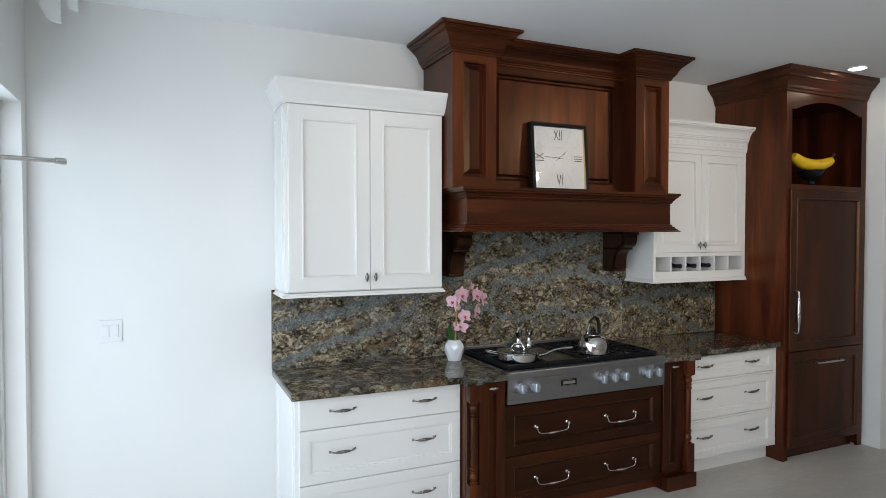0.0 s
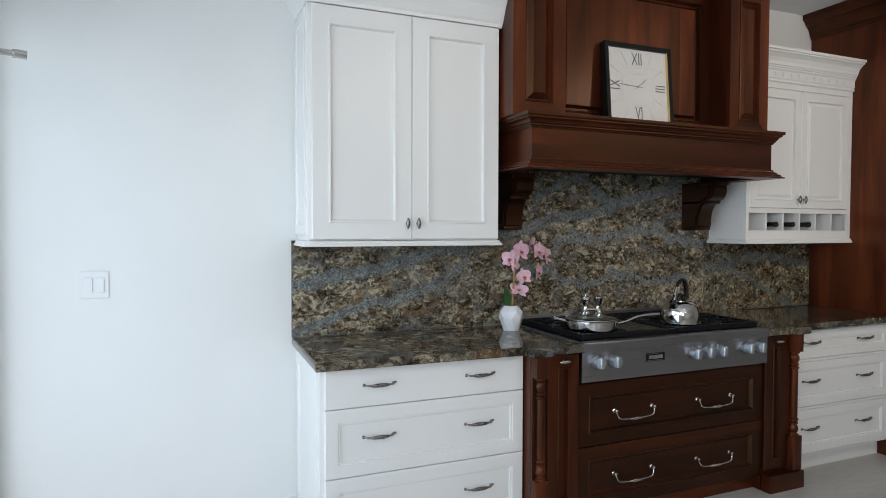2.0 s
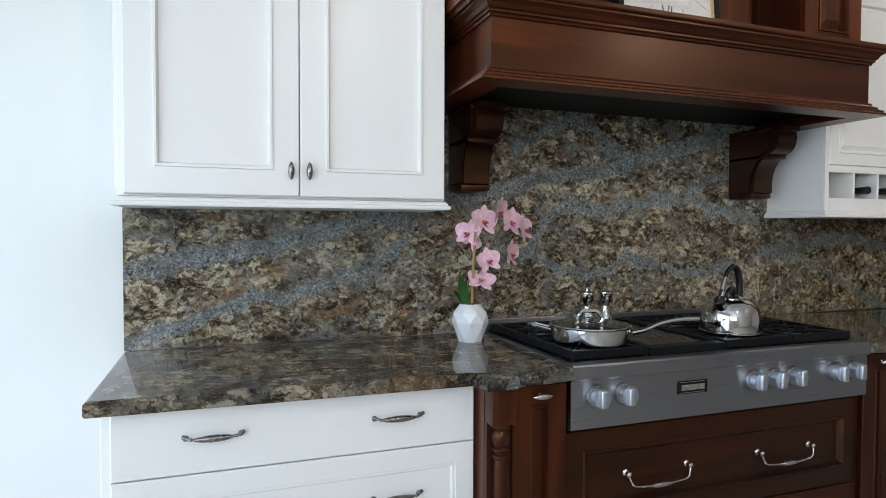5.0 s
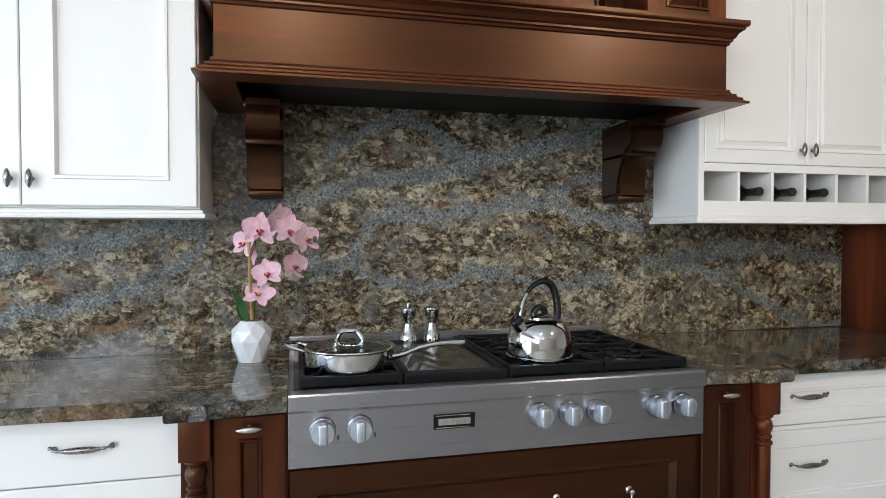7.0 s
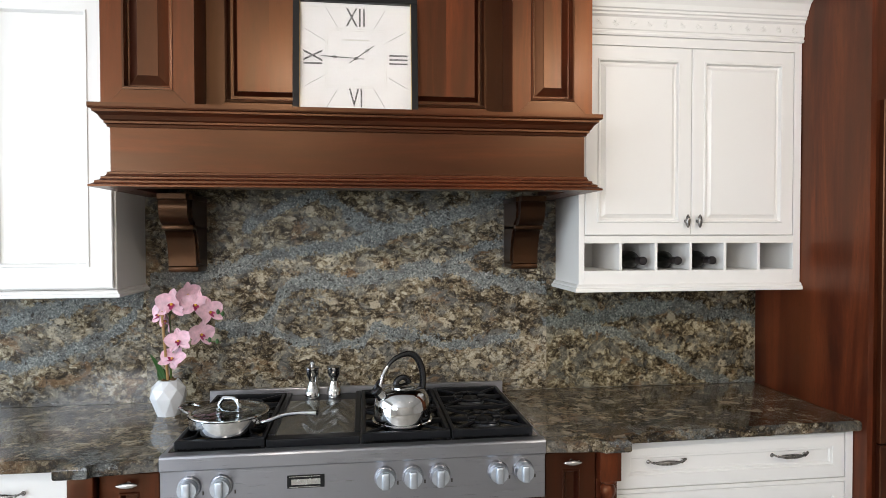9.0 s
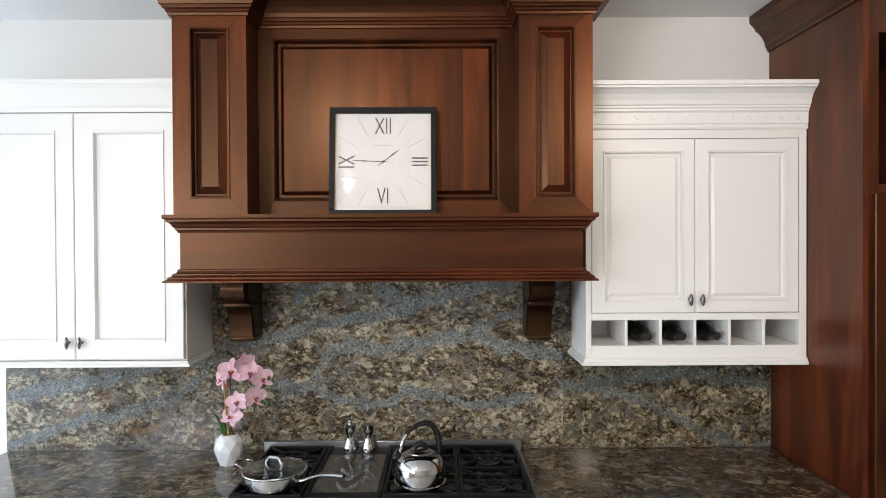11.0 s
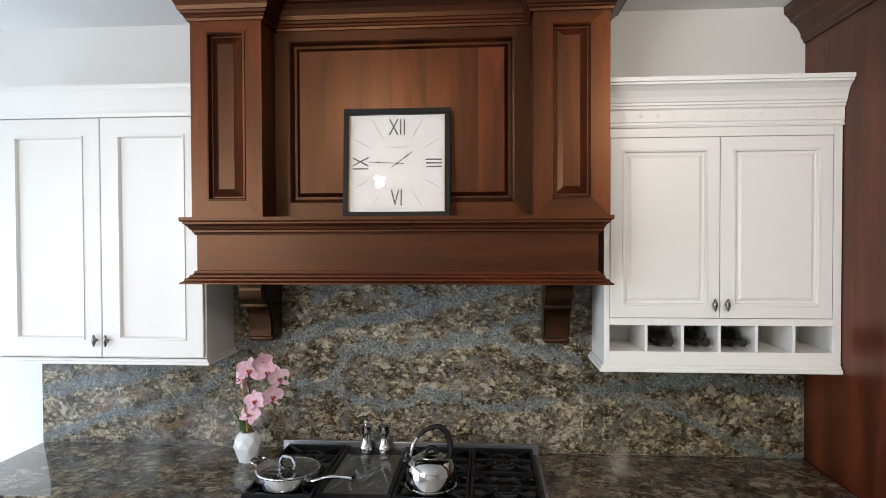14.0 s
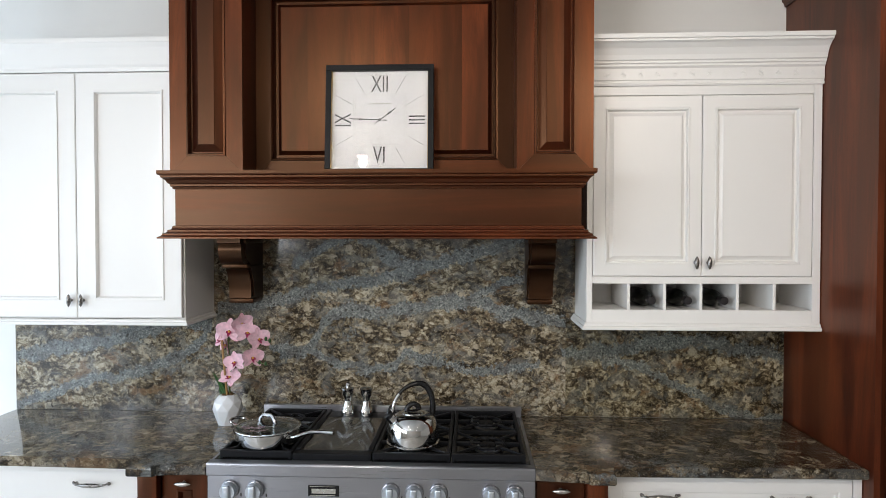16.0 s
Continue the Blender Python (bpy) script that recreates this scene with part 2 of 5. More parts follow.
def plain(name, colour, rough=0.5, spec=0.5, vary=0.12, scale=25.0, coat=0.0):
    m, nt, p = nodes_of(name)
    n = noise_tex(nt, coords(nt), scale, 4)
    nt.links.new(ramp(nt, n.outputs["Fac"], [(0.3, tuple(c * (1 - vary) for c in colour)), (0.7, colour)]), p.inputs["Base Color"])
    p.inputs["Roughness"].default_value = rough
    p.inputs["Specular IOR Level"].default_value = spec
    p.inputs["Coat Weight"].default_value = coat
    return m


def glass(name, colour=(1, 1, 1), rough=0.0):
    m, nt, p = nodes_of(name)
    p.inputs["Base Color"].default_value = (*colour, 1)
    p.inputs["Transmission Weight"].default_value = 1.0
    p.inputs["Roughness"].default_value = rough
    p.inputs["IOR"].default_value = 1.45
    return m


def glow(name, colour, strength):
    m, nt, p = nodes_of(name)
    p.inputs["Base Color"].default_value = (0.8, 0.8, 0.8, 1)
    p.inputs["Emission Color"].default_value = (*colour, 1)
    p.inputs["Emission Strength"].default_value = strength
    return m


def floor_mat():
    m, nt, p = nodes_of("pale_floor")
    v = coords(nt, (0.25, 1, 1))
    big = noise_tex(nt, v, 3.0, 4, 0.6, 0.4)
    fine = noise_tex(nt, v, 40.0, 4, 0.6)
    c = ramp(nt, big.outputs["Fac"], [(0.3, (0.42, 0.39, 0.345)), (0.7, (0.55, 0.52, 0.47))])
    c = mix(nt, 0.35, c, ramp(nt, fine.outputs["Fac"], [(0.3, (0.37, 0.34, 0.30)), (0.7, (0.58, 0.55, 0.50))]))
    nt.links.new(c, p.inputs["Base Color"])
    p.inputs["Roughness"].default_value = 0.38
    bump(nt, p, fine.outputs["Fac"], 0.05, 0.001)
    return m


WALL = paint("wall_paint", (0.76, 0.755, 0.73), 0.6, 0.03, 0.10, 260)
CEILP = paint("ceiling_paint", (0.85, 0.85, 0.85), 0.7, 0.02, 0.10, 220)
WHITE = paint("white_lacquer", (0.79, 0.775, 0.745), 0.38, 0.02, 0.03, 120)
TRIM = paint("trim_paint", (0.80, 0.80, 0.79), 0.4, 0.02, 0.03, 120)
WOODV, WOODH = wood("stained_wood_upright", "z", 0.60), wood("stained_wood_level", "x", 0.53)
# corbel wood: the hood's shade is put into this very dark colour
CORBELSHADE = wood("shade_darkened_corbel_wood", "y", 0.09)
# lighter copies: front light on stiles and rails is put into the colour
STILE = wood("lit_wood_stile", "z", 0.86)
RAIL = wood("lit_wood_rail", "x", 0.80)
# darker copies: shade on drawers, tall fronts and hood recess is in the colour
SHADEWOODH, SHADEWOODV = wood("shade_darkened_wood_level", "x", 0.24), wood("shade_darkened_wood_upright", "z", 0.34)
VEINS = [([(-0.55, 1.20), (-0.44, 1.21), (-0.37, 1.27), (-0.27, 1.40), (-0.05, 1.41), (0.18, 1.44), (0.38, 1.46), (0.58, 1.40), (0.82, 1.36)], 0.075, 1.0),
         ([(0.33, 1.45), (0.47, 1.52), (0.58, 1.56), (0.72, 1.60)], 0.055, 0.9),
         ([(-0.85, 1.42), (-0.58, 1.45), (-0.32, 1.52), (-0.05, 1.56), (0.18, 1.63), (0.41, 1.69), (0.64, 1.78)], 0.075, 0.95),
         ([(-0.48, 1.64), (-0.34, 1.70), (-0.18, 1.77), (-0.05, 1.69), (0.12, 1.62)], 0.065, 0.9),
         ([(-0.60, 1.22), (-0.39, 1.21), (-0.25, 1.15), (0.01, 1.14), (0.06, 1.20), (0.18, 1.17), (0.41, 1.13), (0.70, 1.16)], 0.055, 0.85),
         ([(-1.87, 1.18), (-1.55, 1.23), (-1.25, 1.29), (-1.08, 1.34), (-0.87, 1.35)], 0.085, 0.95),
         ([(-1.87, 0.93), (-1.67, 1.00), (-1.49, 1.06), (-1.30, 1.09), (-1.11, 1.15), (-0.99, 1.21), (-0.90, 1.30)], 0.070, 0.9),
         ([(0.80, 1.22), (1.06, 1.23), (1.28, 1.27), (1.62, 1.25), (1.83, 1.19)], 0.080, 0.8),
         ([(1.00, 1.19), (1.29, 1.10), (1.45, 1.01), (1.71, 0.92), (1.83, 0.90)], 0.055, 1.0)]
SPLASH = granite("granite_splash", VEINS, 0.11, (0.75, 0.9, 1.05), 0.36, (0.86, 0.82, 0.745))
# right slab: olive stone, with shade below the wall cabinet in its tint
SPLASH_OLIVE_SHADED = granite("granite_splash_olive_shaded", VEINS, 0.11, (0.85, 0.9, 1.0), 0.15, (0.72, 0.68, 0.56))
COUNTER = granite("granite_counter", [], 0.075, (0.5, 0.62, 0.8), 0.55, (0.60, 0.555, 0.50))
STEEL = metal("brushed_steel", (0.335, 0.34, 0.365), 0.30, (0.01, 1, 1), 0.03)
steel_nt = STEEL.node_tree
brush = steel_nt.nodes.new("ShaderNodeTangent")
brush.direction_type, brush.axis = "RADIAL", "X"
steel_nt.links.new(brush.outputs[0], steel_nt.nodes["Principled BSDF"].inputs["Tangent"])
steel_nt.nodes["Principled BSDF"].inputs["Anisotropic"].default_value = 0.8
DARKSTEEL = metal("griddle_steel", (0.19, 0.187, 0.175), 0.24, (1, 0.03, 1), 0.03)
# pale blue of the mirrored window is put into this metal's colour
GRIP = metal("window_tinted_satin_metal", (0.60, 0.64, 0.69), 0.42)
CHROME = metal("polished_steel", (0.64, 0.63, 0.615), 0.06, None, 0.025)
PEWTER = metal("pewter", (0.27, 0.255, 0.24), 0.28)
NICKEL = metal("satin_nickel", (0.62, 0.60, 0.57), 0.24)
IRON = plain("cast_iron", (0.0085, 0.009, 0.0105), 0.42, 0.14, 0.3, 90)
BLACKP = plain("black_plastic", (0.010, 0.010, 0.011), 0.22, 0.5, 0.2, 40)
ENAMEL = plain("black_enamel", (0.012, 0.012, 0.013), 0.12, 0.5, 0.2, 30)
BLACKW = plain("black_lacquer", (0.009, 0.0085, 0.0085), 0.5, 0.2, 0.25, 60)
GILT = plain("gilt_edge", (0.62, 0.40, 0.13), 0.4, 0.5, 0.2, 60)
FACE = plain("clock_paper", (0.45, 0.43, 0.425), 0.5, 0.4, 0.03, 14)
INK = plain("clock_ink", (0.055, 0.05, 0.047), 0.6, 0.3, 0.2, 50)
PALEINK = plain("pale_ink", (0.38, 0.36, 0.33), 0.6, 0.3, 0.2, 50)
PORCELAIN = plain("white_porcelain", (0.76, 0.775, 0.79), 0.14, 0.5, 0.03, 12)
PETAL = plain("pink_petal", (0.86, 0.56, 0.65), 0.55, 0.3, 0.28, 60)
PETAL.node_tree.nodes["Principled BSDF"].inputs["Subsurface Weight"].default_value = 0.25
PETAL.node_tree.nodes["Principled BSDF"].inputs["Subsurface Radius"].default_value = (0.01, 0.004, 0.005)
LIP = plain("magenta_lip", (0.42, 0.045, 0.14), 0.5, 0.3, 0.4, 80)
YELLOWC = plain("yellow_throat", (0.70, 0.42, 0.05), 0.5, 0.3, 0.3, 80)
CANE = plain("cane", (0.42, 0.25, 0.09), 0.5, 0.4, 0.3, 60)
STEM = plain("green_stem", (0.10, 0.17, 0.035), 0.5, 0.4, 0.3, 60)
LEAF = plain("green_leaf", (0.035, 0.095, 0.022), 0.35, 0.5, 0.35, 30)
MOSS = plain("dry_moss", (0.16, 0.105, 0.05), 0.9, 0.2, 0.5, 120)
BANANA = plain("yellow_glaze", (0.78, 0.50, 0.012), 0.25, 0.5, 0.12, 18)
BROWN = plain("dark_tip", (0.045, 0.028, 0.012), 0.5, 0.4, 0.3, 50)
BOTTLE = plain("dark_bottle_glass", (0.004, 0.005, 0.004), 0.18, 0.4, 0.2, 20)
CAPSULE = plain("bottle_capsule", (0.015, 0.012, 0.013), 0.35, 0.5, 0.2, 40)
# for the unseen closing walls; tone chosen for the light they bounce
TAUPE = paint("taupe_paint", (0.66, 0.63, 0.585), 0.6, 0.08, 0.1, 200)
DARKWALL = plain("charcoal_panel", (0.030, 0.030, 0.032), 0.45, 0.4, 0.2, 12)
SWITCHP = plain("switch_plastic", (0.735, 0.735, 0.72), 0.3, 0.5, 0.02, 20)
LID = glass("lid_glass", (0.93, 0.95, 0.94))
# grey tint replaces the dim reflections in the pan lid
DIMGLASS = glass("dimmed_lid_glass", (0.50, 0.52, 0.52))
LAMPGLOW = glow("lamp_lens", (1.0, 0.88, 0.72), 24.0)
FLOOR = floor_mat()

# ---- building blocks ----
ORIGIN = {}


def thing(name, at, label, category, group="", kind=""):
    ob = new(name)
    ob.location = at
    ob.empty_display_size = 0.05
    ORIGIN[ob.name] = Vector(at)
    return tagged(ob, label, category, group, kind)


def part(name, bm, material, parent=None, label="", smooth=False):
    """One mesh object from a bmesh in world metres, under a thing or a part, or on its own."""
    at = ORIGIN[parent.name] if parent else Vector((0, 0, 0))
    bmesh.ops.recalc_face_normals(bm, faces=bm.faces[:])
    bm.transform(Matrix.Translation(-at))
    me = bpy.data.meshes.new(name)
    bm.to_mesh(me)
    bm.free()
    mats = material if isinstance(material, (list, tuple)) else [material]
    for mt in mats:
        me.materials.append(mt)
    if smooth:
        for f in me.polygons:
            f.use_smooth = True
        me.set_sharp_from_angle(angle=radians(38))
    ob = new(name, me)
    if parent:
        ob.parent = parent
    ORIGIN[ob.name] = at
    return tagged(ob, label)


def B():
    return bmesh.new()


def box(bm, x0, x1, y0, y1, z0, z1, bevel=0.0, seg=2):
    r = bmesh.ops.create_cube(bm, size=1.0)
    vs = r["verts"]
    for v in vs:
        v.co = Vector((x0 + (v.co.x + 0.5) * (x1 - x0), y0 + (v.co.y + 0.5) * (y1 - y0), z0 + (v.co.z + 0.5) * (z1 - z0)))
    if bevel > 0:
        es = list({e for v in vs for e in v.link_edges})
        bmesh.ops.bevel(bm, geom=es, offset=bevel, segments=seg, affect="EDGES", profile=0.5)
    return bm


def lathe(bm, profile, centre, seg=32, axis="z"):
    """profile: (radius, height) from below upwards, turned round an axis through centre."""
    c = Vector(centre)
    rings = []
    for r, h in profile:
        ring = []
        for i in range(seg):
            a = 2 * math.pi * i / seg
            p, q = r * math.cos(a), r * math.sin(a)
            d = {"z": (p, q, h), "y": (p, h, q), "x": (h, p, q)}[axis]
            ring.append(bm.verts.new(c + Vector(d)))
        rings.append(ring)
    for a, b in zip(rings, rings[1:]):
        for i in range(seg):
            j = (i + 1) % seg
            bm.faces.new((a[i], a[j], b[j], b[i]))
    for ring, r in ((rings[0], profile[0][0]), (rings[-1], profile[-1][0])):
        if r > 1e-5:
            bm.faces.new(ring)
    return bm


def spline(points, n):
    """A smooth row of n points through the given ones."""
    pts = [Vector(p) for p in points]
    out = []
    k = len(pts) - 1
    for i in range(n):
        s = i / (n - 1) * k
        j = min(int(s), k - 1)
        u = s - j
        p0, p1, p2, p3 = pts[max(j - 1, 0)], pts[j], pts[j + 1], pts[min(j + 2, k)]
        out.append(0.5 * (2 * p1 + (p2 - p0) * u + (2 * p0 - 5 * p1 + 4 * p2 - p3) * u * u + (3 * p1 - p0 - 3 * p2 + p3) * u ** 3))
    return out


def tube(bm, points, radii, seg=10, flat=1.0):
    """A round bar along points; radii one number or one for each point; flat squeezes it upright."""
    pts = [Vector(p) for p in points]
    n = len(pts)
    if isinstance(radii, (int, float)):
        radii = [radii] * n
    rings = []
    side = None
    for i, p in enumerate(pts):
        d = (pts[min(i + 1, n - 1)] - pts[max(i - 1, 0)]).normalized()
        if side is None:
            up = Vector((0, 0, 1)) if abs(d.z) < 0.9 else Vector((0, 1, 0))
            side = d.cross(up).normalized()
        side = (side - d * side.dot(d)).normalized()
        top = side.cross(d).normalized()
        rings.append([bm.verts.new(p + radii[i] * (math.cos(2 * math.pi * k / seg) * side + flat * math.sin(2 * math.pi * k / seg) * top)) for k in range(seg)])
    for a, b in zip(rings, rings[1:]):
        for i in range(seg):
            j = (i + 1) % seg
            bm.faces.new((a[i], a[j], b[j], b[i]))
    bm.faces.new(rings[0])
    bm.faces.new(rings[-1])
    return bm


def panel(bm, x0, x1, z0, z1, back, rings, m=None):
    """A panelled board that faces -y: rings of (inset, y) from the rim inwards; back: y of its back."""
    def ring(i, y):
        pts = [(x0 + i, y, z0 + i), (x1 - i, y, z0 + i), (x1 - i, y, z1 - i), (x0 + i, y, z1 - i)]
        return [bm.verts.new((m @ Vector(p)) if m else p) for p in pts]
    rows = [ring(0, back)] + [ring(i, y) for i, y in rings]
    for a, b in zip(rows, rows[1:]):
        for i in range(4):
            j = (i + 1) % 4
            bm.faces.new((a[i], a[j], b[j], b[i]))
    bm.faces.new(rows[0])
    bm.faces.new(rows[-1])
    return bm


def moulding(bm, profile, path):
    """A closed profile of (outward, z) swept with mitres along a path in plan; outward is right of the way."""
    pts = [Vector((x, y)) for x, y in path]
    norms = []
    for a, b in zip(pts, pts[1:]):
        d = (b - a).normalized()
        norms.append(Vector((d.y, -d.x)))
    rings = []
    for i, p in enumerate(pts):
        n1, n2 = norms[max(i - 1, 0)], norms[min(i, len(norms) - 1)]
        off = (n1 + n2) / (1 + n1.dot(n2))
        rings.append([bm.verts.new((p.x + off.x * o, p.y + off.y * o, z)) for o, z in profile])
    k = len(profile)
    for a, b in zip(rings, rings[1:]):
        for i in range(k):
            j = (i + 1) % k
            bm.faces.new((a[i], a[j], b[j], b[i]))
    bm.faces.new(rings[0])
    bm.faces.new(rings[-1])
    return bm


def slab(bm, outline, z0, z1):
    """An upright prism on an outline in plan."""
    lo = [bm.verts.new((x, y, z0)) for x, y in outline]
    hi = [bm.verts.new((x, y, z1)) for x, y in outline]
    k = len(outline)
    for i in range(k):
        j = (i + 1) % k
        bm.faces.new((lo[i], lo[j], hi[j], hi[i]))
    bm.faces.new(lo)
    bm.faces.new(hi)
    return bm


def side_prism(bm, outline, x0, x1):
    """A prism along x on an outline of (y, z)."""
    a = [bm.verts.new((x0, y, z)) for y, z in outline]
    b = [bm.verts.new((x1, y, z)) for y, z in outline]
    k = len(outline)
    for i in range(k):
        j = (i + 1) % k
        bm.faces.new((a[i], a[j], b[j], b[i]))
    bm.faces.new(a)
    bm.faces.new(b)
    return bm


def setting(name, bm, material, label, category):
    return tagged(part(name, bm, material), label, category, kind="structure")


# ---- structure ----
bm = B(); box(bm, LEFT_X - 0.3, RIGHT_X + 0.2, REAR_Y - 0.3, 0.2, -0.12, 0.0)
setting("floor", bm, FLOOR, "pale greige floor with soft mottling", "floor")
bm = B(); box(bm, LEFT_X - 0.3, RIGHT_X + 0.2, REAR_Y - 0.3, 0.2, CEIL, CEIL + 0.12)
setting("ceiling", bm, CEILP, "flat white painted ceiling", "ceiling")
bm = B(); box(bm, LEFT_X - 0.2, RIGHT_X + 0.2, 0.0, 0.16, 0.0, CEIL)
setting("wall_north", bm, WALL, "off-white painted wall behind the cabinets", "wall")
bm = B(); box(bm, RIGHT_X, RIGHT_X + 0.16, REAR_Y, 0.0, 0.0, CEIL)
setting("wall_east", bm, TAUPE, "unseen closing wall, taupe to tune the bounced light", "wall")
# side wall with the tall glazed opening
DOOR_Y0, DOOR_Y1, DOOR_Z = -3.4, -0.11, 2.405
bm = B()
box(bm, LEFT_X - 0.2, LEFT_X, DOOR_Y1, 0.0, 0, CEIL)
box(bm, LEFT_X - 0.2, LEFT_X, DOOR_Y0, DOOR_Y1, DOOR_Z, CEIL)
box(bm, LEFT_X - 0.2, LEFT_X, -3.7, DOOR_Y0, 0, CEIL)
# gap cut for the unseen fill lamp; no window is known here
box(bm, LEFT_X - 0.2, LEFT_X, -7.0, -3.7, 0, 1.55)
box(bm, LEFT_X - 0.2, LEFT_X, -7.0, -3.7, 2.70, CEIL)
box(bm, LEFT_X - 0.2, LEFT_X, REAR_Y, -7.0, 0, CEIL)
setting("wall_west", bm, WALL, "off-white painted wall with a tall opening and a gap for an added lamp", "wall")
bm = B(); box(bm, LEFT_X - 0.2, RIGHT_X + 0.2, REAR_Y - 0.16, REAR_Y, 0, CEIL)
setting("wall_south", bm, TAUPE, "unseen closing wall, taupe to tune the bounced light", "wall")
# glazed door in the side wall
d = thing("door_1", (LEFT_X - 0.1, DOOR_Y1, 0), "white framed glazed patio door in a deep reveal", "door", kind="structure")
bm = B()
for y0, y1, z0, z1 in ((DOOR_Y0, DOOR_Y1, DOOR_Z - 0.05, DOOR_Z), (DOOR_Y1 - 0.05, DOOR_Y1, 0, DOOR_Z - 0.05), (DOOR_Y0, DOOR_Y0 + 0.05, 0, DOOR_Z - 0.05), (-1.80, -1.70, 0, DOOR_Z - 0.05), (DOOR_Y0 + 0.05, -1.8, 0, 0.06), (-1.70, DOOR_Y1 - 0.05, 0, 0.06)):
    box(bm, LEFT_X - 0.14, LEFT_X - 0.09, y0, y1, z0, z1, 0.004)
part("door_frame", bm, TRIM, d)
bm = B(); box(bm, LEFT_X - 0.13, LEFT_X - 0.10, DOOR_Y1 - 0.13, DOOR_Y1 - 0.052, 0.065, DOOR_Z - 0.055, 0.003)
part("door_stile", bm, TRIM, d)

bm = B(); box(bm, LEFT_X, -1.845, -0.014, 0.0, 0, 0.11, 0.003)
setting("baseboard", bm, TRIM, "white painted baseboard", "baseboard")
# end wall beside the tall cabinet
bm = B(); box(bm, 2.80, 2.90, -0.80, 0.0, 0, CEIL)
setting("wall_stub", bm, WALL, "off-white painted end of a wall", "wall")

# ---- fittings ----
def drawer_pull(parent, x, y, z, w=0.13):
    """Curled pewter pull with a ribbed swollen middle."""
    h = w / 2
    bm = B()
    pts = spline([(x - h, y, z + 0.002), (x - h - 0.005, y - 0.013, z + 0.011), (x - h + 0.008, y - 0.021, z + 0.006), (x - h * 0.5, y - 0.0225, z + 0.004), (x, y - 0.023, z + 0.004),
                  (x + h * 0.5, y - 0.0225, z + 0.004), (x + h - 0.008, y - 0.021, z + 0.006), (x + h + 0.005, y - 0.013, z + 0.011), (x + h, y, z + 0.002)], 41)
    rad = [0.0030 + 0.0062 * max(0.0, 1 - ((i - 20) / 8.0) ** 2) * (1.0 if i % 2 else 0.93) + (0.0024 if i in (4, 5, 35, 36) else 0) + (0.0020 if i in (11, 29) else 0) for i in range(41)]
    tube(bm, pts, rad, 10)
    for s in (-1, 1):
        lathe(bm, [(0.0075, 0), (0.0075, -0.003), (0.004, -0.006)], (x + s * h, y + 0.0005, z + 0.004), 12, "y")
    return part("handle", bm, PEWTER, parent, "pewter pull with a swollen middle", True)


def bail_pull(parent, x, y, z, w=0.235):
    """Nickel bail that hangs from two rosettes."""
    h = w / 2
    bm = B()
    for s in (-1, 1):
        lathe(bm, [(0.011, 0), (0.011, -0.004), (0.006, -0.008), (0.006, -0.02), (0.009, -0.025), (0.0, -0.030)], (x + s * h, y + 0.0005, z), 14, "y")
    pts = spline([(x - h, y - 0.02, z), (x - h + 0.004, y - 0.025, z - 0.018), (x - h + 0.018, y - 0.028, z - 0.036), (x - h * 0.4, y - 0.029, z - 0.042), (x, y - 0.029, z - 0.043),
                  (x + h * 0.4, y - 0.029, z - 0.042), (x + h - 0.018, y - 0.028, z - 0.036), (x + h - 0.004, y - 0.025, z - 0.018), (x + h, y - 0.02, z)], 41)
    rad = [0.0034 + 0.0052 * max(0.0, 1 - ((i - 20) / 4.5) ** 2) + (0.0018 if i in (8, 32) else 0) for i in range(41)]
    tube(bm, pts, rad, 10)
    return part("handle", bm, NICKEL, parent, "nickel bail handle", True)


def oval_knob(parent, x, y, z, upright=True, size=0.027):
    bm = B()
    lathe(bm, [(0.007, 0), (0.007, -0.003), (0.0045, -0.006), (0.0045, -0.016)], (x, y + 0.0005, z), 12, "y")
    n = 13
    pts, rad = [], []
    for i in range(n):
        u = -1 + 2 * i / (n - 1)
        pts.append((x, y - 0.02, z + u * size) if upright else (x + u * size, y - 0.02, z))
        rad.append(0.0012 + 0.0085 * max(0.0, 1 - u * u) ** 0.8)
    tube(bm, pts, rad, 12)
    return part("knob", bm, PEWTER if upright else NICKEL, parent, "small ribbed oval knob", True)


def door_rings(y, frame_w, style):
    """Rings from the rim inwards for a door whose face lies at y."""
    if style == "bead":
        return [(0, y + 0.003), (0.003, y), (frame_w, y), (frame_w + 0.002, y - 0.005), (frame_w + 0.009, y - 0.005), (frame_w + 0.013, y + 0.004), (frame_w + 0.015, y + 0.012), (frame_w + 0.02, y + 0.012)]
    if style == "raised":
        return [(0, y + 0.003), (0.003, y), (frame_w, y), (frame_w + 0.003, y - 0.004), (frame_w + 0.009, y - 0.003), (frame_w + 0.012, y + 0.014), (frame_w + 0.019, y + 0.014), (frame_w + 0.034, y + 0.004), (frame_w + 0.0345, y + 0.002), (frame_w + 0.036, y + 0.002)]
    if style == "recess":
        return [(0, y + 0.003), (0.003, y), (frame_w, y), (frame_w + 0.002, y + 0.004), (frame_w + 0.010, y + 0.004), (frame_w + 0.013, y + 0.009), (frame_w + 0.015, y + 0.0095)]
    return [(0, y + 0.003), (0.003, y)]


# ---- white wall cabinet beside the bare wall ----
LC0, LC1 = -1.835, -0.868
c = thing("wall_cabinet", ((LC0 + LC1) / 2, -0.16, 1.38), "white painted wall cabinet with two beaded doors and a flared crown", "cabinet")
bm = B(); box(bm, LC0, LC1, -0.312, -0.002, 1.405, 2.49, 0.002)
part("body", bm, WHITE, c)
midx = -1.339
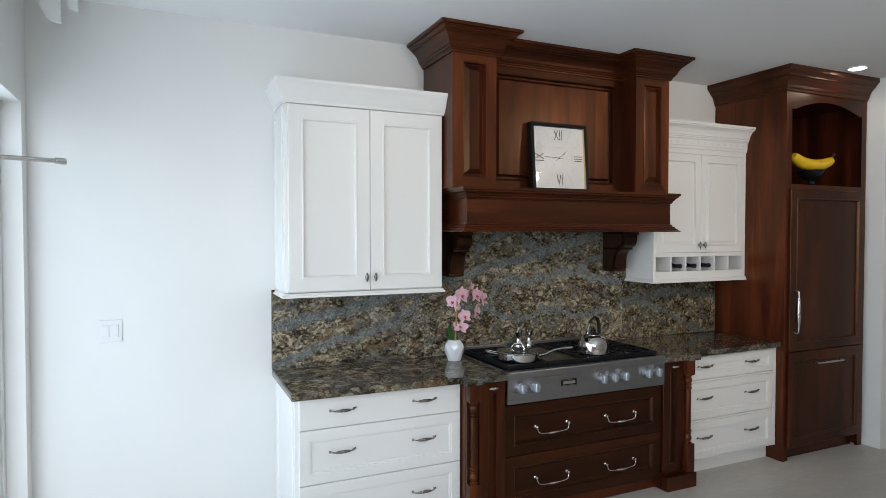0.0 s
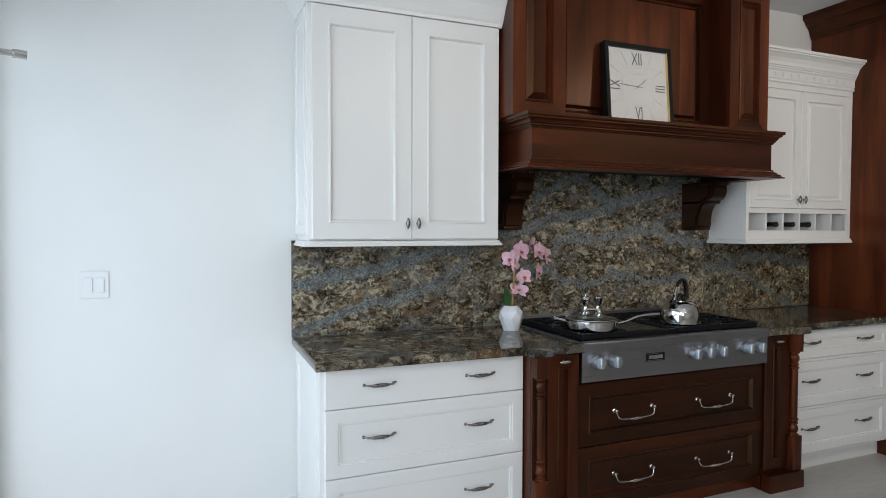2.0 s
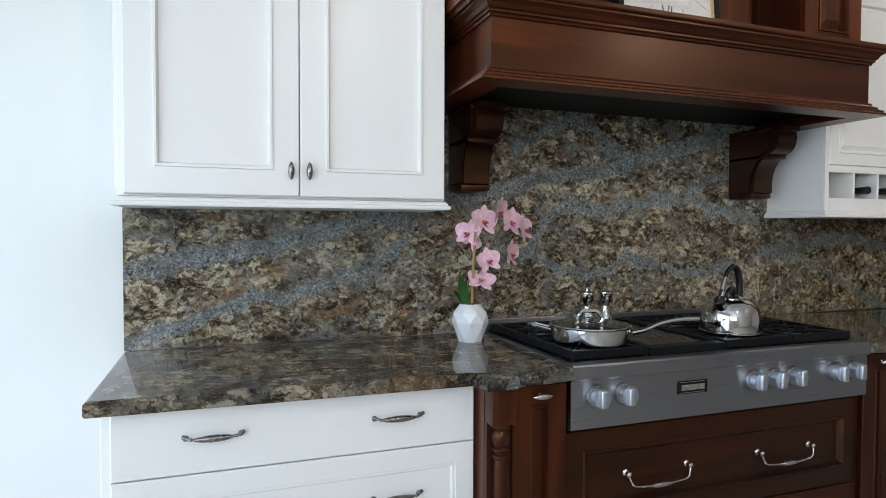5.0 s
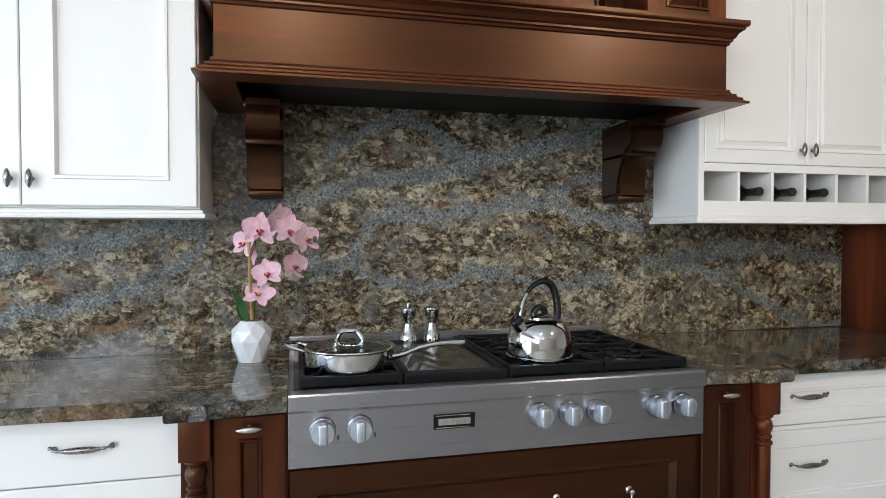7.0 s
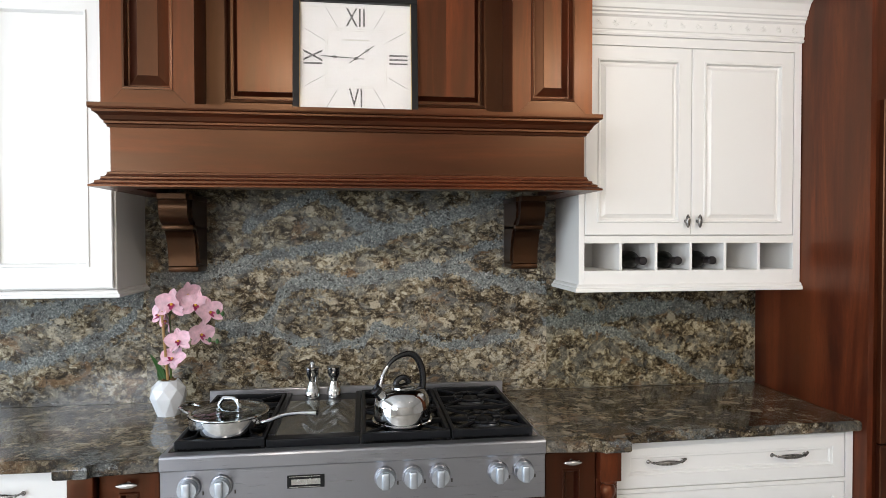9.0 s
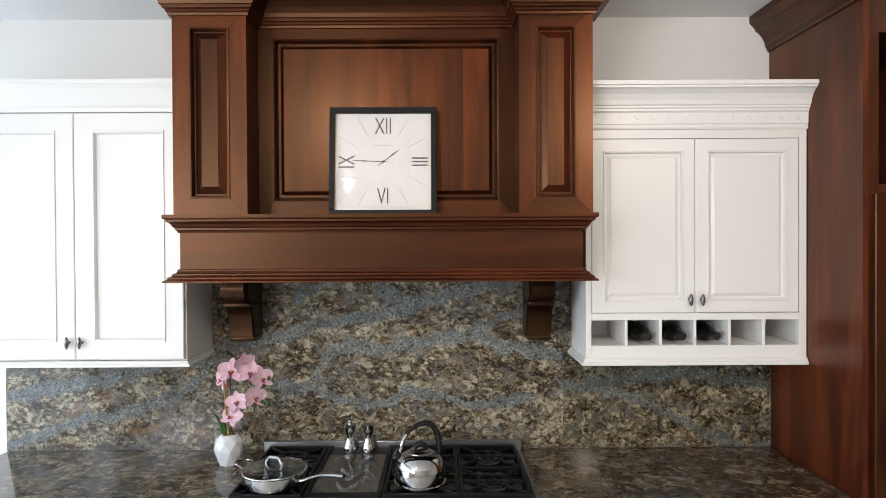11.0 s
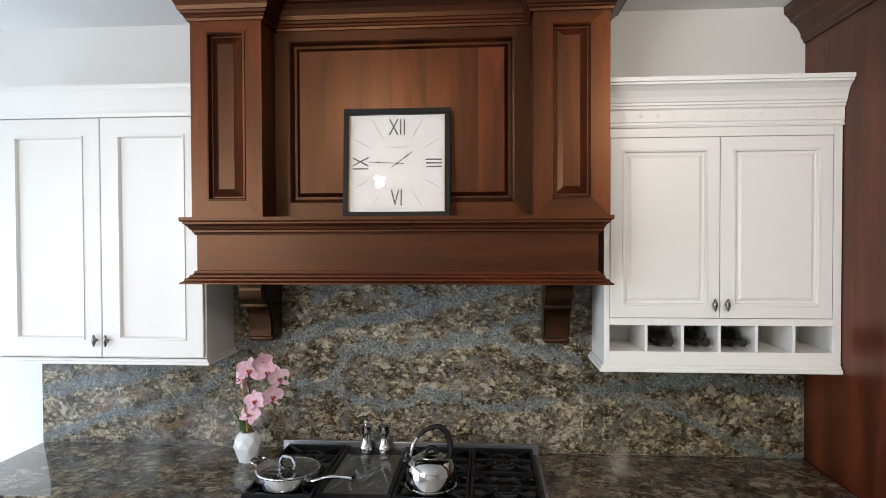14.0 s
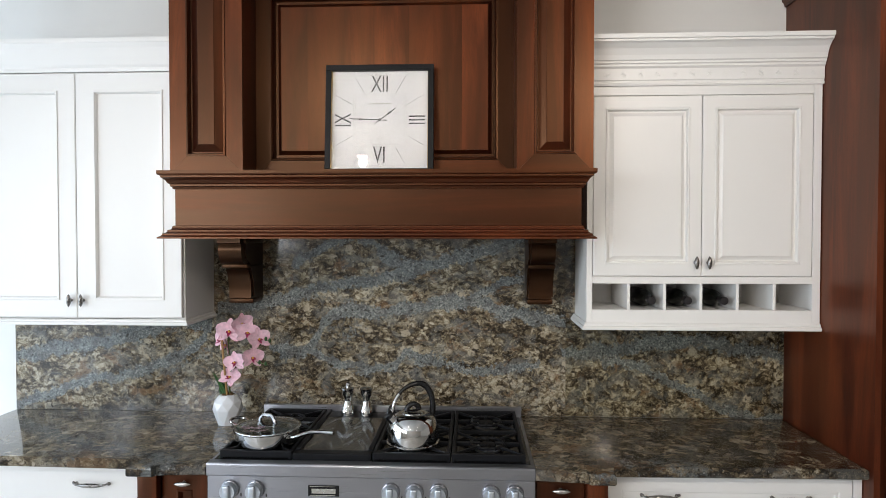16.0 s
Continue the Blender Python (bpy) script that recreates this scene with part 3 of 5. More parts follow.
for x0, x1 in ((LC0 + 0.018, midx - 0.0015), (midx + 0.0015, LC1 - 0.006)):
    bm = B(); panel(bm, x0, x1, 1.412, 2.472, -0.3125, door_rings(-0.334, 0.076, "bead"))
    dr = part("door", bm, WHITE, c)
    oval_knob(dr, midx + (-0.027 if x0 < midx - 0.1 else 0.027), -0.334, 1.487)
bm = B(); panel(bm, 0.02, 0.29, 1.43, 2.46, 0.0, [(0, -0.008), (0.002, -0.010), (0.045, -0.010), (0.052, -0.004)], Matrix.Translation((LC0, 0, 0)) @ Matrix.Rotation(radians(-90), 4, "Z"))
part("side_panel", bm, WHITE, c)
bm = B(); moulding(bm, [(0, 2.474), (0.006, 2.474), (0.008, 2.490), (0.016, 2.50), (0.030, 2.53), (0.044, 2.565), (0.055, 2.582), (0.058, 2.584), (0.058, 2.602), (0, 2.602)], [(LC0, -0.002), (LC0, -0.334), (LC1, -0.334), (LC1, -0.002)])
box(bm, LC0 + 0.002, LC1 - 0.002, -0.332, -0.002, 2.491, 2.59)
part("crown", bm, WHITE, c)
bm = B(); moulding(bm, [(0, 1.378), (0.016, 1.378), (0.018, 1.384), (0.016, 1.390), (0.010, 1.393), (0.010, 1.398), (0.004, 1.404), (0, 1.404)], [(LC0, -0.002), (LC0, -0.316), (LC1 - 0.001, -0.316), (LC1 - 0.001, -0.002)])
box(bm, LC0 + 0.002, LC1 - 0.003, -0.315, -0.002, 1.380, 1.403)
part("light_rail", bm, WHITE, c)

# ---- white wall cabinet with the bottle rack ----
RC0, RC1, RCY = 0.862, 1.822, -0.312
c = thing("wall_cabinet", ((RC0 + RC1) / 2, -0.16, 1.375), "white wall cabinet with raised-panel doors over a six-hole bottle rack", "cabinet")
DX0, DX1, DZ0, DZ1, SZ0, SZ1 = 0.888, 1.787, 1.598, 2.352, 1.456, 1.566
for nm, x0, x1, y1, z0, z1 in (("side", RC0, RC0 + 0.018, -0.002, 1.40, 2.42), ("side", RC1 - 0.018, RC1, -0.002, 1.40, 2.42), ("bottom", RC0 + 0.018, RC1 - 0.018, -0.002, DZ0 - 0.02, DZ0), ("top", RC0 + 0.018, RC1 - 0.018, -0.002, 2.40, 2.42),
                           ("rack_floor", RC0 + 0.018, RC1 - 0.018, -0.002, SZ0 - 0.018, SZ0)):
    bm = B(); box(bm, x0, x1, RCY + 0.02, y1, z0, z1)
    part(nm, bm, WHITE, c)
bm = B(); box(bm, RC0 + 0.018, RC1 - 0.018, -0.014, -0.003, SZ0, DZ0 - 0.02)
part("back", bm, WHITE, c)
bm = B()
box(bm, RC0, DX0 - 0.002, RCY, RCY + 0.02, 1.40, 2.42, 0.0015)
box(bm, DX1 + 0.002, RC1, RCY, RCY + 0.02, 1.40, 2.42, 0.0015)
box(bm, DX0 - 0.002, DX1 + 0.002, RCY, RCY + 0.02, DZ1 + 0.002, 2.42, 0.0015)
box(bm, DX0 - 0.002, DX1 + 0.002, RCY, RCY + 0.02, SZ1, DZ0 - 0.002, 0.0015)
box(bm, DX0 - 0.002, DX1 + 0.002, RCY, RCY + 0.02, 1.40, SZ0, 0.0015)
part("face_frame", bm, WHITE, c)
step = (DX1 - DX0) / 6
for i in range(1, 6):
    bm = B(); xm = DX0 + i * step
    box(bm, xm - 0.006, xm + 0.006, RCY + 0.002, -0.016, SZ0 + 0.0005, SZ1 + 0.012, 0.001)
    part("divider", bm, WHITE, c)
midx = (DX0 + DX1) / 2
for x0, x1 in ((DX0, midx - 0.0012), (midx + 0.0012, DX1)):
    bm = B(); panel(bm, x0, x1, DZ0, DZ1, RCY + 0.019, door_rings(RCY - 0.001, 0.05, "raised"))
    dr = part("door", bm, WHITE, c)
    oval_knob(dr, midx + (-0.026 if x0 < midx - 0.1 else 0.026), RCY - 0.001, 1.655)
bm = B(); moulding(bm, [(0, 2.392), (0.010, 2.392), (0.012, 2.400), (0.008, 2.404), (0.008, 2.412), (0.012, 2.416), (0.012, 2.462), (0.020, 2.470), (0.020, 2.478), (0.026, 2.482), (0.026, 2.490), (0.032, 2.494),
                        (0.036, 2.512), (0.048, 2.536), (0.066, 2.552), (0.078, 2.557), (0.078, 2.565), (0.087, 2.567), (0.087, 2.584), (0, 2.584)], [(RC0, -0.002), (RC0, RCY), (RC1 + 0.001, RCY)])
box(bm, RC0 + 0.002, RC1 - 0.01, RCY + 0.001, -0.002, 2.421, 2.578)
part("crown", bm, WHITE, c)
# pressed stars along the frieze
for i in range(13):
    xs = 0.94 + i * 0.070
    bm = B()
    for q in range(4):
        turn = Matrix.Translation((xs, RCY - 0.012, 2.440)) @ Matrix.Rotation(math.pi * q / 4, 4, "Y")
        for v in bmesh.ops.create_cube(bm, size=1.0)["verts"]:
            v.co = turn @ Vector((v.co.x * 0.026, v.co.y * 0.004, v.co.z * 0.0028))
    part("star", bm, WHITE, c)
bm = B(); moulding(bm, [(0, 1.372), (0.018, 1.372), (0.020, 1.379), (0.018, 1.386), (0.012, 1.389), (0.012, 1.394), (0.005, 1.402), (0, 1.402)], [(RC0, -0.002), (RC0, RCY), (RC1 - 0.001, RCY)])
box(bm, RC0 + 0.002, RC1 - 0.003, RCY + 0.001, -0.002, 1.374, 1.399)
part("light_rail", bm, WHITE, c)

for i in (1, 2, 3):
    xb = DX0 + (i + 0.66) * step
    zb = SZ0 + 0.0385
    w = thing("wine_bottle", (xb, -0.16, SZ0), "dark wine bottle lying in the white rack", "bottle", "bottles in the rack")
    bm = B(); lathe(bm, [(0.0, -0.018), (0.034, -0.020), (0.0375, -0.026), (0.0375, -0.175), (0.034, -0.195), (0.022, -0.215), (0.0148, -0.232), (0.0142, -0.262)], (xb, 0, zb), 24, "y")
    part("bottle_body", bm, BOTTLE, w, "", True)
    bm = B(); lathe(bm, [(0.0152, -0.255), (0.0152, -0.292), (0.0172, -0.293), (0.0172, -0.304), (0.015, -0.307), (0.0, -0.3075)], (xb, 0, zb), 20, "y")
    part("capsule", bm, CAPSULE, w, "black foil capsule", True)

# ---- wooden hood ----
h = thing("range_hood", (0, -0.25, 1.756), "reddish brown wooden mantel hood with panelled pilasters and crown", "range hood")
PX0, PX1, PY, BY = 0.557, 0.860, -0.455, -0.298


def mitred_frame(parent, x0, x1, z0, z1, y, depth, w, upright=STILE, level=RAIL):
    """Two stiles and two rails that meet in mitres round a panel; their face lies at y."""
    g = 0.0003
    for name, mat, quad in (("stile", upright, ((x0, z0 + g), (x0 + w, z0 + w + g), (x0 + w, z1 - w - g), (x0, z1 - g))),
                            ("stile", upright, ((x1, z0 + g), (x1, z1 - g), (x1 - w, z1 - w - g), (x1 - w, z0 + w + g))),
                            ("rail", level, ((x0 + g, z0), (x1 - g, z0), (x1 - w - g, z0 + w), (x0 + w + g, z0 + w))),
                            ("rail", level, ((x0 + g, z1), (x0 + w + g, z1 - w), (x1 - w - g, z1 - w), (x1 - g, z1)))):
        bm = B()
        fa = [bm.verts.new((x, y, z)) for x, z in quad]
        fb = [bm.verts.new((x, y + depth, z)) for x, z in quad]
        bm.faces.new(fa), bm.faces.new(fb)
        for i in range(4):
            bm.faces.new((fa[i], fa[(i + 1) % 4], fb[(i + 1) % 4], fb[i]))
        part(name, bm, mat, parent)


for s in (-1, 1):
    a, b = sorted((s * PX0, s * PX1))
    bm = B(); box(bm, a, b, PY + 0.0225, -0.002, 2.024, 2.862)
    pil = part("pilaster", bm, WOODV, h)
    mitred_frame(pil, a, b, 2.024, 2.862, PY, 0.0224, 0.070)
    bm = B(); panel(bm, a + 0.0703, b - 0.0703, 2.0943, 2.7917, PY + 0.0222, [(0, PY - 0.005), (0.007, PY - 0.006), (0.010, PY + 0.002), (0.0125, PY + 0.018), (0.018, PY + 0.018), (0.047, PY + 0.004), (0.048, PY + 0.002)])
    part("panel", bm, WOODV, pil)
# recessed back: mitred frame and sunk margin darkened for shade, field glued up from boards
mitred_frame(h, -PX0 + 0.0005, PX0 - 0.0005, 2.024, 2.862, BY, 0.022, 0.068, SHADEWOODV, WOODH)
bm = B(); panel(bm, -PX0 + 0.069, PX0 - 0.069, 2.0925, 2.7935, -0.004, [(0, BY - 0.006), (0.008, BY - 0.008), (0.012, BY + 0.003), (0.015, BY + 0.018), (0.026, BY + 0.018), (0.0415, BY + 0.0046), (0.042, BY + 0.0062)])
part("back_panel", bm, SHADEWOODV, h)
edges = (-0.4455, -0.33, -0.17, -0.04, 0.11, 0.21, 0.335, 0.4455)
for xa, xb in zip(edges, edges[1:]):
    bm = B(); box(bm, xa, xb, BY + 0.004, BY + 0.0062, 2.135, 2.751)
    part("board", bm, STILE, h)
CROWN = [(0, 2.838), (0.010, 2.838), (0.012, 2.848), (0.018, 2.852), (0.018, 2.860), (0.026, 2.864), (0.030, 2.874), (0.036, 2.876), (0.040, 2.892), (0.052, 2.914), (0.070, 2.932), (0.080, 2.938), (0.080, 2.944), (0.090, 2.947), (0.098, 2.958), (0.106, 2.962), (0.106, 2.968), (0.120, 2.970), (0.120, 2.9885), (0, 2.9885)]
bm = B(); moulding(bm, CROWN, [(-PX1 - 0.0012, -0.003), (-PX1 - 0.0012, PY - 0.0012), (-PX0 + 0.0012, PY - 0.0012), (-PX0 + 0.0012, BY - 0.0012), (PX0 - 0.0012, BY - 0.0012), (PX0 - 0.0012, PY - 0.0012), (PX1 + 0.0012, PY - 0.0012), (PX1 + 0.0012, -0.003)])
box(bm, -PX1, -PX0, PY, -0.004, 2.8625, 2.985)
box(bm, PX0, PX1, PY, -0.004, 2.8625, 2.985)
box(bm, -PX0 + 0.001, PX0 - 0.001, BY, -0.004, 2.8625, 2.985)
part("crown", bm, WOODH, h)
FX, FY = 0.800, -0.535
bm = B()
box(bm, -FX, FX, FY, FY + 0.022, 1.765, 2.00)
box(bm, -FX, -FX + 0.022, FY + 0.022, -0.003, 1.765, 2.00)
box(bm, FX - 0.022, FX, FY + 0.022, -0.003, 1.765, 2.00)
part("fascia", bm, WOODH, h)
ring = [(-FX - 0.0005, -0.003), (-FX - 0.0005, FY - 0.0005), (FX + 0.0005, FY - 0.0005), (FX + 0.0005, -0.003)]
bm = B(); moulding(bm, [(0, 1.952), (0.006, 1.952), (0.008, 1.960), (0.014, 1.963), (0.014, 1.970), (0.020, 1.974), (0.026, 1.986), (0.036, 1.994), (0.040, 1.996), (0.040, 2.003), (0.048, 2.005), (0.050, 2.010), (0.050, 2.0225), (0, 2.0225)], ring)
box(bm, -FX, FX, FY, -0.004, 1.985, 2.0215)
part("shelf", bm, WOODH, h)
bm = B(); moulding(bm, [(0, 1.756), (0.050, 1.756), (0.050, 1.762), (0.040, 1.767), (0.036, 1.770), (0.036, 1.776), (0.026, 1.780), (0.022, 1.784), (0.022, 1.790), (0.012, 1.793), (0.008, 1.800), (0.008, 1.806), (0, 1.808)], ring)
box(bm, -FX, FX, FY, FY + 0.05, 1.7565, 1.766)
box(bm, -FX, -FX + 0.05, FY + 0.05, -0.003, 1.7565, 1.766)
box(bm, FX - 0.05, FX, FY + 0.05, -0.003, 1.7565, 1.766)
part("base_moulding", bm, WOODH, h)
# black colour stands for the shade on the hood's underside
bm = B(); box(bm, -FX + 0.0225, FX - 0.0225, FY + 0.0225, -0.004, 1.80, 1.82)
part("liner", bm, BLACKW, h, "liner, black in place of the shade under the hood")
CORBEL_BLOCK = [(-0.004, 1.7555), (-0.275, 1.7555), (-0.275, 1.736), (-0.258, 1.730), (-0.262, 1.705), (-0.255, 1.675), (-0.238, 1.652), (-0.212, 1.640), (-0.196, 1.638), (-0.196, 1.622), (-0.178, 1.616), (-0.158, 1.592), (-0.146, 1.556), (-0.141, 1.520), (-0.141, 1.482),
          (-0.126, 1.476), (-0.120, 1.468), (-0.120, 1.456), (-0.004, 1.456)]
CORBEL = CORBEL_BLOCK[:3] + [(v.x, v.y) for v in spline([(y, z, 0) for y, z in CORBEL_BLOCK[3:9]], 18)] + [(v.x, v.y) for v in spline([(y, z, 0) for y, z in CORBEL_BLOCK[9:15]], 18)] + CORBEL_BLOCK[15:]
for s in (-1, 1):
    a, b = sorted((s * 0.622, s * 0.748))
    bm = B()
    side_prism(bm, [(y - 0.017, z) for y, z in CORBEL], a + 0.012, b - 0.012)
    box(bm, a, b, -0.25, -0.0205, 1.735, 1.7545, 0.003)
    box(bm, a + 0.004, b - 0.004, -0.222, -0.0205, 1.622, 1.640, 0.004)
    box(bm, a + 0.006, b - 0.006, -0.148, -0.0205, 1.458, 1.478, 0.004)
    cb = part("corbel", bm, CORBELSHADE, h, "wooden bracket darkened for the shade under the hood", True)
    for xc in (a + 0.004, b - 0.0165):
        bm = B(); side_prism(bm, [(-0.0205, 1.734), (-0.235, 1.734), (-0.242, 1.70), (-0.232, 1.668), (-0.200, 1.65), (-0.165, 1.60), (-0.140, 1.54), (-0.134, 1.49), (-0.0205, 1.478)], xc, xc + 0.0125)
        part("cheek", bm, CORBELSHADE, cb)

# ---- clock on the hood shelf ----
CW, CH = 0.456, 0.466
lean = Matrix.Translation((-0.010, -0.378, 2.0235)) @ Matrix.Rotation(radians(-5.0), 4, "X")
k = thing("clock", (-0.010, -0.36, 2.0235), "square black-framed clock with roman numerals leaning on the hood", "clock")


def leaned(bm):
    bm.transform(lean)
    return bm


FW = 0.024
bm = B()
box(bm, -CW / 2, -CW / 2 + FW, -0.008, 0.036, FW, CH - FW, 0.002)
box(bm, CW / 2 - FW, CW / 2, -0.008, 0.036, FW, CH - FW, 0.002)
box(bm, -CW / 2, CW / 2, -0.008, 0.036, 0, FW, 0.002)
box(bm, -CW / 2, CW / 2, -0.008, 0.036, CH - FW, CH, 0.002)
part("frame", leaned(bm), BLACKW, k, "black frame")
for sg in (-1, 1):
    xa, xb = sorted((sg * (CW / 2 - FW - 0.0012), sg * (CW / 2 - FW + 0.001)))
    bm = B(); box(bm, xa, xb, -0.004, 0.0138, FW + 0.0005, CH - FW - 0.0005)
    part("slip", leaned(bm), GILT, k, "gilt inner slip")
bm = B(); box(bm, -CW / 2 + FW - 0.002, CW / 2 - FW + 0.002, 0.014, 0.024, FW - 0.002, CH - FW + 0.002)
part("dial", leaned(bm), FACE, k, "off-white paper dial")
ZC = CH / 2


def strip(bm, xa, za, xb, zb, w, y=0.0132):
    a, b = Vector((xa, za)), Vector((xb, zb))
    dd = (b - a).normalized()
    nn = Vector((-dd.y, dd.x)) * w / 2
    vs = [(a + nn), (b + nn), (b - nn), (a - nn)]
    lo = [bm.verts.new((v.x, y, v.y)) for v in vs]
    hi = [bm.verts.new((v.x, y + 0.0007, v.y)) for v in vs]
    bm.faces.new(lo), bm.faces.new(hi)
    for i in range(4):
        j = (i + 1) % 4
        bm.faces.new((lo[i], lo[j], hi[j], hi[i]))


def square(bm, hx, hz, w):
    for sx in (-1, 1):
        strip(bm, sx * hx, ZC - hz, sx * hx, ZC + hz, w)
        strip(bm, -hx - w / 2, ZC + sx * hz, hx + w / 2, ZC + sx * hz, w)


bm = B()
square(bm, 0.112, 0.112, 0.0014)
square(bm, 0.104, 0.104, 0.0012)
square(bm, 0.190, 0.192, 0.0010)
strip(bm, -0.05, ZC + 0.070, 0.05, ZC + 0.070, 0.005)
strip(bm, -0.012, ZC - 0.080, 0.012, ZC - 0.080, 0.004)
part("dial_lines", leaned(bm), PALEINK, k)
for deg in (30, 60, 120, 150, 210, 240, 300, 330):
    a = radians(deg)
    ux, uz = math.sin(a), math.cos(a)
    far = min(0.186 / max(abs(ux), 1e-6), 0.188 / max(abs(uz), 1e-6))
    near = min(0.118 / max(abs(ux), 1e-6), 0.118 / max(abs(uz), 1e-6))
    bm = B(); strip(bm, ux * near, ZC + uz * near, ux * far, ZC + uz * far, 0.0014)
    part("hour_mark", leaned(bm), INK, k)


def numeral(text, x, z, turn, size):
    cu = bpy.data.curves.new("numeral", "FONT")
    cu.body, cu.size, cu.align_x, cu.align_y, cu.extrude = text, size, "CENTER", "CENTER", 0.0004
    ob = new("numeral_source", cu)
    me = bpy.data.meshes.new_from_object(ob)
    bpy.data.objects.remove(ob)
    bm = B()
    bm.from_mesh(me)
    bpy.data.meshes.remove(me)
    bm.transform(Matrix.Translation((x, 0.0128, z)) @ Matrix.Rotation(radians(turn), 4, "Y") @ Matrix.Rotation(radians(90), 4, "X") @ Matrix.Diagonal((0.78, 1.25, 1, 1)))
    part("numeral", leaned(bm), INK, k)


numeral("XII", 0, ZC + 0.152, 0, 0.080)
numeral("III", 0.153, ZC, 90, 0.080)
numeral("VI", 0, ZC - 0.152, 0, 0.080)
numeral("IX", -0.153, ZC, -90, 0.080)


def hand(name, deg, length, w):
    a = radians(deg)
    ux, uz = math.sin(a), math.cos(a)
    bm = B()
    strip(bm, -ux * 0.03, ZC - uz * 0.03, ux * length, ZC + uz * length, w, 0.0105)
    f = length * 0.62
    for sgn in (-1, 1):
        strip(bm, ux * (f - 0.012), ZC + uz * (f - 0.012), ux * f + sgn * uz * 0.005, ZC + uz * f - sgn * ux * 0.005, 0.002, 0.0105)
        strip(bm, ux * (f + 0.012), ZC + uz * (f + 0.012), ux * f + sgn * uz * 0.005, ZC + uz * f - sgn * ux * 0.005, 0.002, 0.0105)
    lathe(bm, [(0.006, 0.0095), (0.006, 0.0125)], (0, 0, ZC), 12, "y")
    part(name, leaned(bm), INK, k)


hand("hour_hand", 53, 0.082, 0.003)
hand("minute_hand", 273, 0.128, 0.003)
bm = B(); box(bm, -CW / 2 + FW + 0.0013, CW / 2 - FW - 0.0013, 0.003, 0.0055, FW, CH - FW)
g = part("glass", leaned(bm), LID, k, "clear glass")
g.visible_shadow = False

# ---- granite ----
s = thing("backsplash", (0, -0.01, 0.915), "polished brown and blue-grey granite backsplash in three slabs", "backsplash", kind="structure")
for x0, x1, z1 in ((-1.863, -0.8672, 1.402), (-0.8668, 0.8198, 1.7995), (0.8202, 1.8235, 1.404)):
    bm = B(); box(bm, x0, x1, -0.02, -0.0005, 0.9155, z1, 0.0004, 1)
    if z1 > 1.7:
        box(bm, x1, 0.8615, -0.02, -0.0005, 1.4044, z1)
    part("slab", bm, SPLASH_OLIVE_SHADED if x0 > 0.5 else SPLASH, s)
ct = thing("countertop", (0, -0.35, 0.876), "polished brown granite countertop with eased edges and stepped front", "countertop")
for out in ([(-1.865, -0.0208), (-1.865, -0.648), (-0.897, -0.648), (-0.897, -0.738), (-0.800, -0.738), (-0.800, -0.705), (-0.6115, -0.705), (-0.6115, -0.0208)],
            [(0.6115, -0.0208), (0.6115, -0.705), (0.800, -0.705), (0.800, -0.738), (0.893, -0.738), (0.893, -0.640), (1.8235, -0.640), (1.8235, -0.0208)],
            [(-0.6112, -0.0208), (-0.6112, -0.046), (0.6112, -0.046), (0.6112, -0.0208)]):
    bm = B(); slab(bm, out, 0.876, 0.915)
    es = [e for e in bm.edges if abs(e.verts[0].co.z - e.verts[1].co.z) < 1e-6 and min(e.verts[0].co.y, e.verts[1].co.y) < -0.05 and not all(abs(v.co.x) < 0.62 for v in e.verts)]
    if es:
        bmesh.ops.bevel(bm, geom=es, offset=0.010, segments=3, affect="EDGES", profile=0.5)
    part("slab", bm, COUNTER, ct, "", True)


# ---- base cabinets ----
def white_base(x0, x1, cuts, toe, left_panel, pulls):
    c = thing("base_cabinet", ((x0 + x1) / 2, -0.3, 0), "white painted base cabinet with three drawers and pewter pulls", "cabinet", "white base cabinets")
    bm = B()
    box(bm, x0, x1, -0.58, -0.003, toe, 0.8755)
    box(bm, x0 + 0.002, x1 - 0.002, -0.525, -0.003, 0, toe)
    part("body", bm, WHITE, c)
    lo = cuts[1:]
    for z1, z0 in zip(cuts, lo):
        top = z1 == cuts[0]
        da, db, lip = (x0 + 0.018, x1 - 0.006, 0.0018) if left_panel else (x0 + 0.0205, x1 - 0.0335, 0.0095)
        bm = B(); panel(bm, da, db, z0 + lip, z1 - lip, -0.5805, door_rings(-0.602, 0.055 if left_panel else 0.048, "plain" if top and left_panel else "recess"))
        dr = part("drawer", bm, WHITE, c)
        zh = (z0 + z1) / 2 + (0.004 if top else 0.010)
        for f in pulls:
            drawer_pull(dr, x0 + (x1 - x0) * f, -0.602 if top and left_panel else -0.591, zh)
    if not left_panel:
        bm = B()
        box(bm, x0, x0 + 0.018, -0.6015, -0.5805, cuts[-1], cuts[0], 0.001)
        box(bm, x1 - 0.031, x1, -0.6015, -0.5805, cuts[-1], cuts[0], 0.001)
        for z in cuts:
            box(bm, x0 + 0.018, x1 - 0.031, -0.6015, -0.5805, max(z - 0.0072, cuts[-1]), min(z + 0.0072, cuts[0]), 0.001)
        part("face_frame", bm, WHITE, c)
    if left_panel:
        bm = B(); panel(bm, 0.03, 0.56, 0.10, 0.86, 0.0, [(0, -0.008), (0.002, -0.010), (0.06, -0.010), (0.07, -0.003)], Matrix.Translation((x0, 0, 0)) @ Matrix.Rotation(radians(-90), 4, "Z"))
        part("side_panel", bm, WHITE, c)
    return c


white_base(-1.835, -0.872, [0.872, 0.702, 0.408, 0.10], 0.10, True, (0.26, 0.755))
